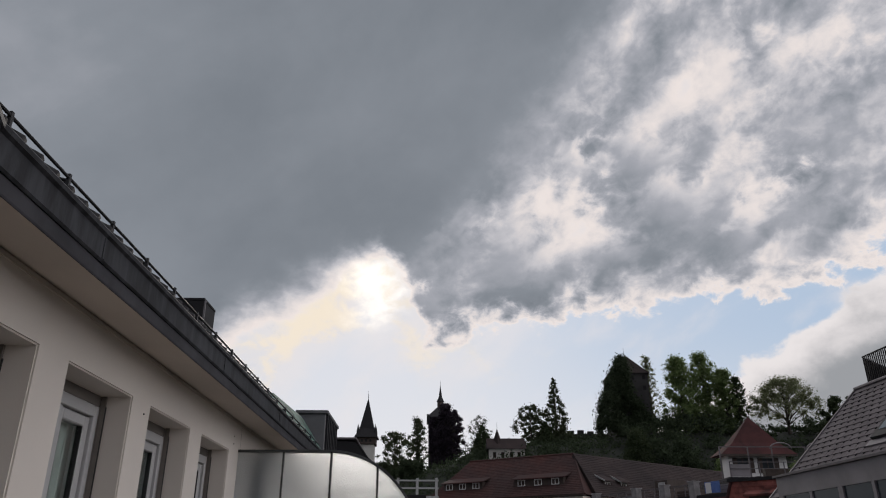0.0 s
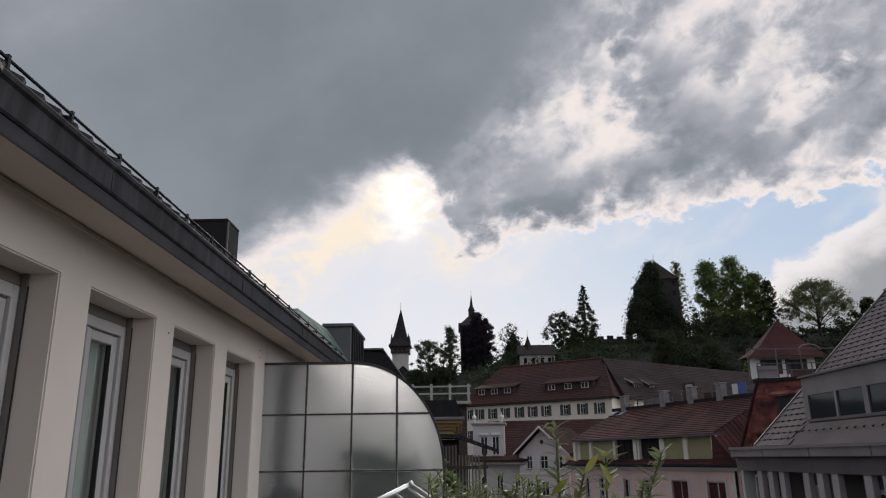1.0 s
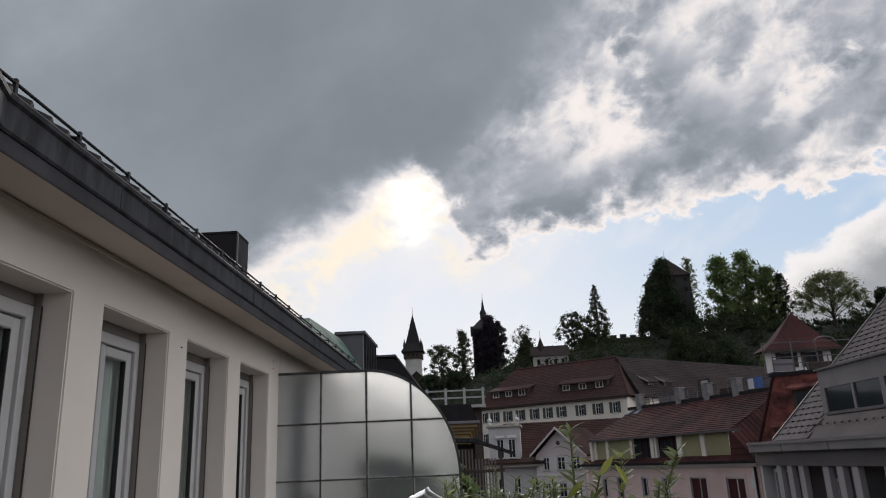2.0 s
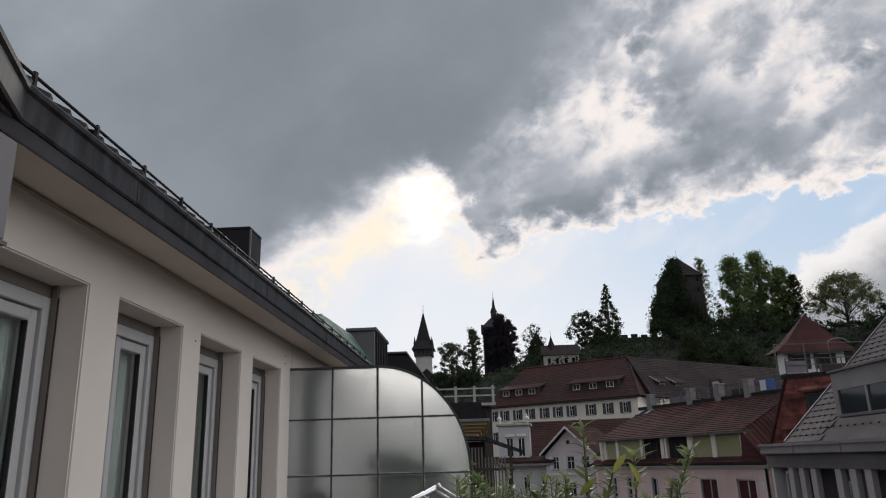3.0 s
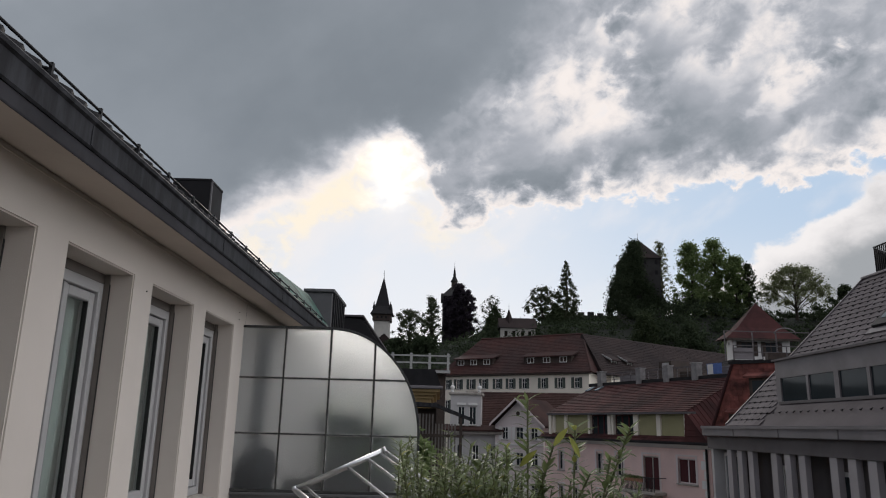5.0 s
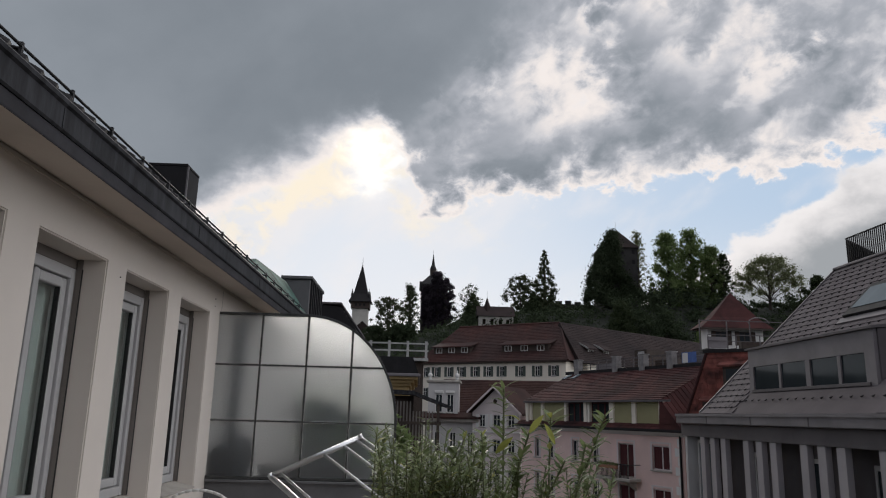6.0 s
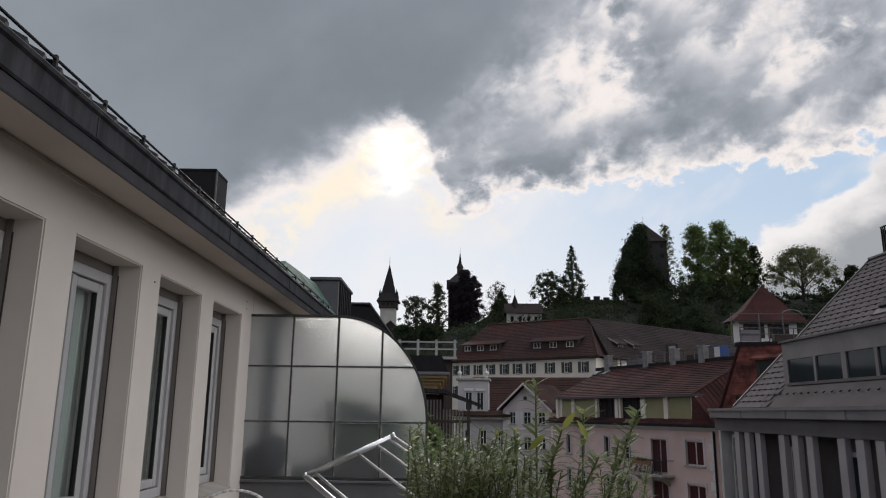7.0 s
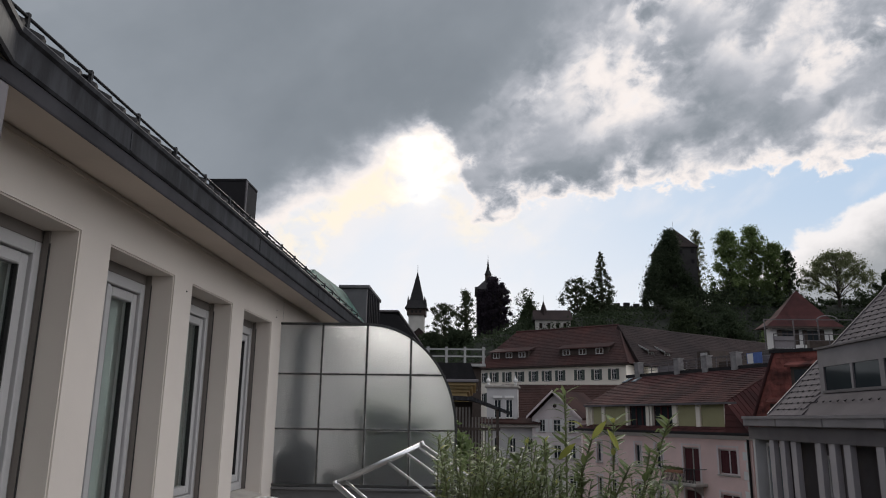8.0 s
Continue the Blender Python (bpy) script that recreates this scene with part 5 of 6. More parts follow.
def ochre_house():
    """Narrow slice of an ochre house with a deep cornice, on our side of the street."""
    t = thing("ochre_house", pose(0.0, 34.0, 0), "ochre rendered house with a stepped cornice and dark roof edge", "house")
    holes = [(-0.2, 0.5, -0.3, 1.6), (-2.0, -1.3, -0.3, 1.6)]
    part("wall", slab_with_holes(-4.0, 1.45, -14, 3.0, holes, 0.3), M["yellow"], t)
    part("wall", boxed(1.15, 1.45, 0.302, 9, -14, 3.0), M["yellow"], t)
    house_windows(t, holes, 0.15, 1, "white")
    for k, (z, w) in enumerate(((3.0, 0.12), (3.14, 0.26), (3.28, 0.42))):
        part("cornice", boxed(-4.2, 1.45 + w, -w, 9, z + 0.002, z + 0.14, bevel=0.02), M["yellow"], t)
    part("gutter", boxed(-4.2, 1.98, -0.55, 9, 3.424, 3.56, bevel=0.02), M["zinc"], t)
    part("roof", prism(bmesh.new(), [(-4.2, 3.562), (1.9, 3.562), (1.62, 4.3), (-4.2, 4.3)], -0.45, 9), M["lead"], t)
    lean = part("lean_to_roof", prism(bmesh.new(), [(-1.5, 2.86), (1.7, 2.74), (3.35, 2.12), (3.35, 2.02), (1.7, 2.58), (-1.5, 2.68)], -2.4, -0.56), M["copper_dark"], t, "dark sheet-metal lean-to roof")
    part("lean_to_back", boxed(-1.5, 1.72, -0.9, -0.56, -14, 2.56), M["wood_dark"], t, "dark timber back of the lean-to")
    part("eave_beam", boxed(-1.5, 2.9, -2.35, -2.2, 1.35, 1.47), M["wood_dark"], lean)
    for k in range(15):
        part("timber_slat", boxed(0.62 + k * 0.135, 0.68 + k * 0.135, -2.3, -2.25, -0.6, 2.3 if k < 8 else 1.9), M["shutter_box"], lean)
    part("lean_to_post", boxed(2.72, 2.84, -2.36, -2.24, -6.0, 2.2), M["wood_dark"], lean)

def deck_house():
    """A far block with white balustrades."""
    t = thing("white_balustrade_block", pose(-4.5, 84.0, 0), "modern block with white concrete balcony frames", "house")
    part("body", boxed(-6, 7.0, 1.2, 10, -14, 8.2), M["wood_dark"], t)
    part("slab", boxed(-6, 7.5, -0.3, 1.2, 7.7, 8.0), M["stile"], t)
    for z in (8.75, 9.55):
        part("rail", boxed(-6, 7.5, -0.25, -0.10, z, z + 0.16), M["stile"], t)
    for k in range(7):
        part("post", boxed(-5.5 + k * 2.1, -5.22 + k * 2.1, -0.28, -0.04, 8.0, 9.9), M["stile"], t)


def pavilion():
    t = thing("pavilion", pose(34.2, 75.0, 0), "small white pavilion with a brown pyramid roof", "house")
    holes = [(-1.6, -0.4, 9.6, 11.0), (0.9, 2.1, 9.6, 11.0)]
    part("wall", slab_with_holes(-2.5, 3.4, 5.0, 11.4, holes, 0.3), M["white"], t)
    part("wall", boxed(-2.5, -2.2, 0.302, 1.6, 5.0, 11.4), M["white"], t)
    house_windows(t, holes, 0.15, 1, "wood_dark", "wood_dark", shutter_w=0.45)
    bm = bmesh.new()
    e = [bm.verts.new(p) for p in ((-3.4, -0.9, 11.3), (4.2, -0.9, 11.3), (4.2, 2.4, 11.3), (-3.4, 2.4, 11.3))]
    top = bm.verts.new((0.7, 1.2, 15.3))
    ring = [bm.verts.new((v.co.x * 0.62 + top.co.x * 0.38 , v.co.y * 0.62 + top.co.y * 0.38, 12.5)) for v in e]
    for i in range(4):
        bm.faces.new((e[i], e[(i + 1) % 4], ring[(i + 1) % 4], ring[i])), bm.faces.new((ring[i], ring[(i + 1) % 4], top))
    bm.faces.new(e[::-1])
    part("roof", bm, M["roof_tile"], t)
    part("eave_board", slab_with_holes(-3.4, 4.2, 11.1, 11.29, [], 0.1, y0=-0.88), M["wood_dark"], t)
    d = thing("roof_deck", pose(31.2, 66.0, 0), "roof deck with grey railing, bow hoops and glass panels", "roof deck")
    part("deck", boxed(-3.2, 6.5, 0, 7, 2.0, 8.3), M["lead"], d)
    rail = part("rail", boxed(-3.0, 5.0, 0.1, 0.16, 9.55, 9.62), M["zinc_dark"], d)
    part("low_rail", boxed(-3.0, 5.0, 0.1, 0.15, 9.0, 9.05), M["zinc_dark"], d)
    part("top_rail", boxed(-3.0, 5.0, 2.0, 2.08, 11.1, 11.18), M["zinc_dark"], d)
    for x in (-3.0, -0.4, 1.8, 4.9):
        part("rail_post", boxed(x, x + 0.08, 0.1, 0.16, 8.3, 9.6), M["zinc_dark"], rail)
        part("pergola_post", boxed(x, x + 0.09, 2.0, 2.09, 8.3, 11.1), M["zinc_dark"], d)
    for x in (2.8, 6.2):
        part("hoop", bent([(x + 1.0 * math.cos(a), 2.2, 11.0 + 0.55 * math.sin(a)) for a in [math.pi * k / 10 for k in range(11)]], 0.05), M["zinc"], d)
    part("side_panel", boxed(-3.0, -1.2, 0.2, 0.24, 8.35, 9.4), M["zinc"], d)
    part("crate", boxed(0.3, 2.4, 0.5, 1.2, 8.3, 9.1, bevel=0.05), M["wood_dark"], d)
    part("screen_panel", prism(bmesh.new(), [(4.9, 8.3), (6.2, 8.3), (5.4, 10.9), (5.0, 10.9)], 0.3, 0.4), M["pale"], d)


def mansard_house():
    """Steep red tile block between the pink house and the slate house."""
    t = thing("mansard_house", along(18.9, 47.8, 0.75, -0.66), "steep red tile mansard roof with small dormer", "house")
    part("wall", boxed(0.6, 12, 0.6, 9, -14, 1.6), M["pink"], t)
    prof = [(0.0, 1.6), (12.0, 1.6), (12.0, 6.1), (1.7, 6.1)]
    roof = part("roof", prism(bmesh.new(), prof, 0.4, 9.0), M["roof_red"], t)
    spot = lambda a, b, h: (a, 0.4 - h, 1.6 + b)
    tiled_slope("tile", roof, 0.0, 12.0, 0.0, 4.5, spot, M["roof_red"], 0.33, 0.30, 0.03, taper=lambda b: (1.7 * b / 4.5, 12.0))
    part("hip_cap", tube(bmesh.new(), (0.0, 0.35, 1.6), (1.7, 0.35, 6.1), 0.10), M["roof_tile"], roof)
    part("deck_edge", boxed(1.5, 12.2, 0.28, 9.2, 6.102, 6.3), M["lead"], t)
    w = part("dormer", boxed(1.5, 2.9, -0.25, 0.6, 1.75, 3.0), M["wood_dark"], roof)
    part("dormer_pane", boxed(1.7, 2.5, -0.28, -0.252, 1.9, 2.85), M["glass_dark"], w)
    part("shed_roof", prism(bmesh.new(), [(-0.45, 3.0), (-0.45, 3.1), (0.5, 3.45), (0.5, 3.3)], 1.3, 3.1, axis="x"), M["roof_red"], w)
    w = part("dormer", boxed(2.9, 4.4, -0.3, 0.6, 3.9, 5.2), M["wood_dark"], roof)
    part("dormer_pane", boxed(3.1, 4.2, -0.33, -0.302, 4.05, 5.0), M["glass_dark"], w)
    part("shed_roof", prism(bmesh.new(), [(-0.5, 5.15), (-0.5, 5.28), (0.8, 5.7), (0.8, 5.5)], 2.6, 4.7, axis="x"), M["roof_red"], w)


def grey_house():
    """The near grey house across the street: fins, gutter, slate roof with a long dormer."""
    t = thing("slate_house", along(14.55, 36.08, 0.02, -1.0), "grey house with upright fins, zinc gutter and slate roof", "house")
    s0, s1, D = 0.0, 19.5, 15.0
    part("wall", boxed(s0 + 0.2, s1, 1.1, 1.4, -14, 1.1), M["zinc_dark"], t)
    part("side_wall", boxed(s0 + 0.2, s0 + 0.5, 1.402, D, -14, 2.1), M["pale"], t)
    part("upper_beam", boxed(s0 + 0.05, s1, 0.12, 1.4, 1.102, 1.66), M["zinc_dark"], t)
    part("gutter", boxed(s0, s1, -0.10, 1.4, 1.67, 2.08, bevel=0.03), M["zinc"], t)
    part("gutter_lip", boxed(s0 - 0.02, s1, -0.15, -0.102, 2.0, 2.12), M["zinc"], t)
    for k in range(9):
        part("gutter_joint", boxed(s0 + 3.6 + 4.1 * k, s0 + 3.66 + 4.1 * k, -0.115, -0.1005, 1.68, 1.99), M["zinc_dark"], t)
    for k in range(30):
        a = 2.18 + (k // 3) * 4.25 + (k % 3) * 1.08
        if a < s1 - 1:
            part("fin", boxed(a, a + 0.46, 0.16, 0.38, -14, 1.1, bevel=0.01), M["fin"], t)
    for k in range(9):
        a = 5.05 + k * 4.2
        w = part("window", slab_with_holes(a - 0.1, a + 1.3, -2.4, 0.6, [(a, a + 0.55, -2.2, 0.45), (a + 0.66, a + 1.2, -2.2, 0.45)], 0.08, y0=1.0), M["frame_grey"], t)
        part("pane", boxed(a, a + 1.2, 1.04, 1.06, -2.2, 0.45), M["glass_dark"], w)
    w = part("corner_window", slab_with_holes(s0 + 0.9, s0 + 2.6, -2.4, 0.95, [(s0 + 1.0, s0 + 1.7, -2.2, 0.8), (s0 + 1.8, s0 + 2.5, -2.2, 0.8)], 0.1, y0=0.55), M["pale"], t)
    part("pane", boxed(s0 + 1.0, s0 + 2.5, 0.6, 0.63, -2.2, 0.8), M["glass_sky"], w)
    part("corner_post", boxed(s0 + 0.35, s0 + 0.6, 0.16, 1.0, -14, 1.1), M["pale"], t)
    # slate roof
    slope, v0 = radians(44.5), 2.45
    zb, top = 2.12, 9.0
    run = (top - zb) / math.sin(slope)
    spot = lambda a, b, h: (a, 0.1 + b * math.cos(slope) - h * math.sin(slope), zb + b * math.sin(slope) + h * math.cos(slope))
    yt = spot(0, run, 0)[1]
    roof = part("roof", prism(bmesh.new(), [(0.1, zb - 0.02), (yt, top), (D, top), (D, zb - 0.02)], v0, s1, axis="x"), M["slate"], t)
    lo, hi = 5.62, 13.95
    w0, w1 = 8.0, 10.8
    row = 0.36
    tiled_slope("slate", roof, v0, 19.5, 0.0, run, spot, M["slate"], row, 0.55, 0.020, lip=0.014,
                skip=lambda a, b: (lo - 0.1 < a < hi + 1.2 and b < 3.9) or (w0 - 0.1 < a < w1 + 0.1 and 5.2 < b < 7.3), single=lambda a, b: 8.0 < a < 15.6)
    # small snow hooks, row by row
    verts, faces = [], []
    for r in range(1, 27):
        for c in range(38):
            a = v0 + 0.3 + c * 0.55 + (0.27 if r % 2 else 0)
            b = r * row + 0.02
            if (lo - 0.2 < a < hi + 1.2 and b < 4.1 and r != 2) or (w0 - 0.2 < a < w1 + 0.2 and 5.0 < b < 7.5) or b > run:
                continue
            at = len(verts)
            for da, db, h in ((-0.032, 0, 0.02), (0.032, 0, 0.02), (0.032, 0.0, 0.075), (-0.032, 0.0, 0.075), (0.02, 0.12, 0.03), (-0.02, 0.12, 0.03)):
                verts.append(spot(a + da, b + db - 0.06, h))
            faces += [(at, at + 1, at + 2, at + 3), (at + 3, at + 2, at + 4, at + 5), (at, at + 3, at + 5), (at + 1, at + 4, at + 2)]
    tagged(raw("snow_hook", verts, faces, M["lead"], roof), kind="stuff")
    part("verge", prism(bmesh.new(), [(0.1, zb - 0.12), (yt, top - 0.12), (yt, top + 0.10), (0.1, zb + 0.10)], v0 - 0.12, v0 - 0.002, axis="x"), M["zinc_dark"], t)
    part("ridge_cap", boxed(v0 - 0.12, s1, yt - 0.10, yt + 0.3, top + 0.002, top + 0.13, bevel=0.03), M["zinc"], t)
    part("gable_wall", prism(bmesh.new(), [(0.6, zb), (yt, top - 0.4), (D, top - 0.4), (D, zb)], v0 + 0.002, v0 + 0.2, axis="x"), M["zinc_dark"], t)
    # long dormer
    y0 = 1.0
    lights = ((5.99, 8.02), (8.18, 9.95), (10.25, 11.93), (12.10, 13.42))
    d = part("dormer_front", slab_with_holes(lo, hi, 2.9, 4.72, [(a, b, 3.10, 4.02) for a, b in lights], 0.12, y0=y0), M["zinc"], t)
    for a, b in lights:
        part("pane", boxed(a, b, y0 + 0.06, y0 + 0.085, 3.10, 4.02), M["glass_dark"], d)
    part("dormer_sill", boxed(lo + 0.25, hi - 0.3, y0 - 0.06, y0 - 0.002, 2.99, 3.09), M["zinc_dark"], d)
    for a in (lo, hi):
        part("dormer_cheek", prism(bmesh.new(), [(y0 + 0.122, 2.9), (y0 + 0.122, 4.72), (3.3, 4.95), (3.2, 4.9)], a - 0.06, a + 0.06, axis="x"), M["zinc_dark"], d)
    part("dormer_roof", prism(bmesh.new(), [(y0 - 0.10, 4.722), (y0 - 0.10, 4.80), (3.3, 5.05), (3.3, 4.9)], lo - 0.10, hi + 0.10, axis="x"), M["zinc_dark"], d)
    # roof window
    m = Matrix.Translation(spot((w0 + w1) / 2, 6.25, 0.10)) @ Matrix.Rotation(slope, 4, "X")

    def plate(dx, dy, dz, off):
        bm = bmesh.new()
        bmesh.ops.create_cube(bm, size=1.0, matrix=m @ Matrix.Translation(off) @ Matrix.Diagonal((dx, dy, dz, 1)))
        return bm
    w = part("roof_window", plate(w1 - w0, 1.9, 0.2, (0, 0, 0)), M["lead"], roof)
    part("pane", plate(w1 - w0 - 0.5, 1.25, 0.02, (0, 0.05, 0.115)), M["glass_sky"], w)
    part("apron", plate(w1 - w0 + 0.4, 0.3, 0.06, (0, -1.1, -0.05)), M["zinc"], w)
    # roof terrace: sloping upstand and slatted rail
    a0, yr = 0.9, yt + 1.6
    part("terrace_upstand", prism(bmesh.new(), [(a0, top), (a0, top + 1.95), (a0 + 2.6, top + 0.5), (s1, top + 0.5), (s1, top)], yr + 0.06, yr + 0.16), M["lead"], t)
    rail = part("terrace_rail", boxed(a0, s1, yr - 0.02, yr + 0.04, top + 1.95, top + 2.01), M["lead"], t)
    for k in range(120):
        a = a0 + 0.03 + k * 0.15
        part("rail_slat", boxed(a, a + 0.045, yr - 0.01, yr + 0.03, top + 0.1, top + 1.95), M["lead"], rail)


long_convent()
convent_wing()
pink_house()
lilac_house()
tower_house()
ochre_house()
deck_house()
pavilion()
mansard_house()
grey_house()
# ---- trees ----
def limb(bm, a, b, r0, r1, sag, rng, steps=3):
    last = Vector(a)
    for k in range(1, steps + 1):
        q = Vector(a).lerp(Vector(b), k / steps) + Vector((rng.uniform(-1, 1), rng.uniform(-1, 1), rng.uniform(0, 1))) * sag
        tube(bm, last, q, r0 + (r1 - r0) * (k - 1) / steps, r0 + (r1 - r0) * k / steps, 6)
        last = q
    return last


def make_tree(name, x, y, height, width, label, leaf, shape="round", density=1.0, bare=0.25, seed=1, base=None, size=0.25, category="tree"):
    """A tapered trunk, limbs, and a crown of leaf sprays with gaps. shape: round, tall, spire or spread."""
    rng = random.Random(seed)
    z = hill_height(x, y) - 0.3 if base is None else base
    t = thing(name, pose(x, y, z), label, category)
    bm = bmesh.new()
    top = height * (0.55 if shape in ("spread", "round") else 0.9)
    tr = 0.018 * height + 0.08
    tube(bm, (0, 0, 0), (0.1, 0.05, top * 0.5), tr * 1.25, tr * 0.85, 8)
    tube(bm, (0.1, 0.05, top * 0.5), (0, 0, top), tr * 0.85, tr * 0.3, 8)
    centres, radii = [], []
    n = {"round": 80, "tall": 120, "spire": 60, "spread": 120}[shape]
    for k in range(n):
        f = (k + 0.5) / n
        ang = k * 2.399 + rng.uniform(-0.4, 0.4)
        if shape == "spire":
            zz = height * (bare * 0.4 + (1 - bare * 0.4) * f)
            reach = width * (1 - f) ** 0.75 * rng.uniform(0.55, 1.0)
            rad = width * (0.10 + 0.24 * (1 - f))
        elif shape == "tall":
            zz = height * (bare + (0.94 - bare) * f)
            reach = width * 0.88 * math.sin(math.pi * min(0.25 + 0.70 * f, 0.965)) ** 0.7 * rng.uniform(0.2, 1.0)
            rad = width * rng.uniform(0.14, 0.28)
        elif shape == "spread":
            q = math.sqrt(f)
            reach = width * 0.92 * q * rng.uniform(0.7, 1.0)
            zz = height * (0.92 - 0.40 * q ** 2.6) - rng.random() ** 1.5 * 0.30 * height
            rad = width * rng.uniform(0.09, 0.17)
        else:
            zz = height * (bare + (0.90 - bare) * f)
            reach = width * 0.88 * math.sin(math.pi * (0.16 + 0.76 * f)) ** 0.6 * rng.uniform(0.2, 1.0)
            rad = width * rng.uniform(0.09, 0.20)
        tip = (reach * math.cos(ang), reach * math.sin(ang), zz)
        centres.append(tip), radii.append(rad)
        if shape != "spire" and k % 4 == 0:
            start = (0, 0, min(max(zz - reach * 0.8, height * 0.15), top))
            limb(bm, start, tip, tr * 0.4, 0.03, 0.03 * height * 0.3, rng)
    part("trunk", bm, M["bark"], t)
    count = int(130 * n * density)
    v, f = leaf_cloud(centres, radii, count, size, seed + 5, 0.8)
    crown = raw("crown", v, f, M[leaf], t)
    tagged(crown, kind="stuff")
    return t


make_tree("poplar", 68.0, 190, 20.8, 5.4, "tall broad-leaved tree with dense green crown on the hill", "leaf_tree", "tall", 1.4, 0.02, 11)
make_tree("poplar", 74.6, 191, 21.8, 5.4, "tall broad-leaved tree with dense green crown on the hill", "leaf_tree", "tall", 1.4, 0.02, 12)
make_tree("poplar", 79.2, 189, 17.5, 4.0, "shorter broad-leaved tree beside the tall pair", "leaf_tree", "tall", 1.3, 0.02, 13)
make_tree("pine", 82.0, 188, 15.8, 2.8, "slender dark pine with sparse layered branches", "leaf_fir", "tall", 0.30, 0.25, 14)
make_tree("spreading_tree", 95.0, 190, 15.6, 10.2, "wide round-crowned tree with open branches against the sky", "leaf_light", "spread", 1.5, 0.4, 15, size=0.2)
make_tree("fir", 103.4, 182, 13.2, 4.0, "dark fir on the hill crest", "leaf_fir", "round", 1.6, 0.05, 16)
make_tree("fir", 110.5, 184, 13.0, 5.0, "dark fir on the hill crest", "leaf_fir", "round", 1.6, 0.05, 17)
make_tree("fir", 99.5, 178, 6.0, 3.4, "dark fir on the hill crest", "leaf_fir", "round", 1.4, 0.05, 18)
make_tree("birch", 65.2, 208, 24.4, 3.6, "tall thin-crowned birch behind the ivy tower", "leaf_light", "tall", 0.42, 0.1, 19, size=0.2)
# crest trees use the leaf copy with backlit shade in its colour
make_tree("cypress", 36.2, 199, 17.6, 4.2, "narrow pointed cypress with ragged branches on the crest", "leaf_shaded", "spire", 1.5, 0.02, 20)
make_tree("round_tree", 29.4, 199, 12.0, 5.4, "round broad-leaved tree with open crown on the crest", "leaf_shaded", "round", 0.9, 0.15, 21, size=0.22)
make_tree("round_tree", 17.4, 226, 16.5, 6.0, "light sparse tree on the crest", "leaf_shaded", "round", 0.42, 0.12, 22, size=0.2)
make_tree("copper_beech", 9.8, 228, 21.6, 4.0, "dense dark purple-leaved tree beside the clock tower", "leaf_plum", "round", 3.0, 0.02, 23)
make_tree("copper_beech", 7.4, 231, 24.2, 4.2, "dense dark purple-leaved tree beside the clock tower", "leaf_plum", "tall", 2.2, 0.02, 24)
make_tree("round_tree", -6.6, 196, 11.9, 5.4, "round broad-leaved tree under the spire", "leaf_shaded", "round", 1.0, 0.08, 25, size=0.22)
make_tree("round_tree", -0.9, 200, 15.2, 3.2, "upright broad-leaved tree under the spire", "leaf_shaded", "tall", 0.55, 0.12, 26, size=0.2)
make_tree("yew", 16.2, 196, 7.0, 2.8, "dark pointed yew below the town wall", "leaf_fir", "spire", 1.2, 0.02, 28)
make_tree("shrub", -9.5, 186, 5.0, 4.5, "dark rounded shrub below the spire", "leaf_ivy", "round", 1.2, 0.0, 41)
make_tree("shrub", -2.5, 187, 4.6, 4.6, "dark rounded shrub below the spire", "leaf_ivy", "round", 1.2, 0.0, 42)
make_tree("yew", 32.6, 196, 6.0, 2.6, "dark pointed yew below the town wall", "leaf_fir", "spire", 1.2, 0.02, 29)

for k, (x, y, high, wide, leaf) in enumerate(((50.0, 172, 11.0, 4.0, "leaf_fir"), (58.5, 166, 12.0, 4.6, "leaf_ivy"), (66.0, 160, 13.0, 4.8, "leaf_tree"), (73.0, 163, 14.0, 4.6, "leaf_ivy"),
                                              (80.0, 158, 12.0, 4.4, "leaf_tree"), (46.0, 160, 9.0, 3.6, "leaf_ivy"), (61.5, 150, 11.0, 3.8, "leaf_ivy"), (54.0, 150, 9.0, 3.6, "leaf_fir"))):
    make_tree("hillside_tree", x, y, high, wide, "dark full-crowned tree on the wooded slope", leaf, "tall", 1.3, 0.0, 70 + k, size=0.22)


def make_woods():
    """Dark undergrowth and low woods over the slope."""
    rng = random.Random(4)
    centres, radii = [], []
    for _ in range(2600):
        x, y = rng.uniform(-48, 135) if rng.random() < 0.65 else rng.uniform(-25, 50), rng.uniform(128, 206)
        low = 1.3 if x < 30 else 2.6
        if 50 < x < 92:
            low = 4.5
        if 34 < x < 50:
            low = 0.6
        h = rng.uniform(0.0, low)
        rad = rng.uniform(1.6, 3.4)
        if x < 50 and y > 160:                  # only low scrub on this part of the crest
            h, rad = h * 0.5 - 0.9, rad * 0.8
        if 82 < x < 104 and y > 160:
            h, rad = h * 0.3, rad * 0.6
        centres.append((x, y, hill_height(x, y) + h)), radii.append(rad)
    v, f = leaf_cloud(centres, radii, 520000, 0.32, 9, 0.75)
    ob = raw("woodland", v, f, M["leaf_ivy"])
    tagged(ob, "dark shrubs and low woods covering the hillside", "woodland", kind="stuff")


make_woods()


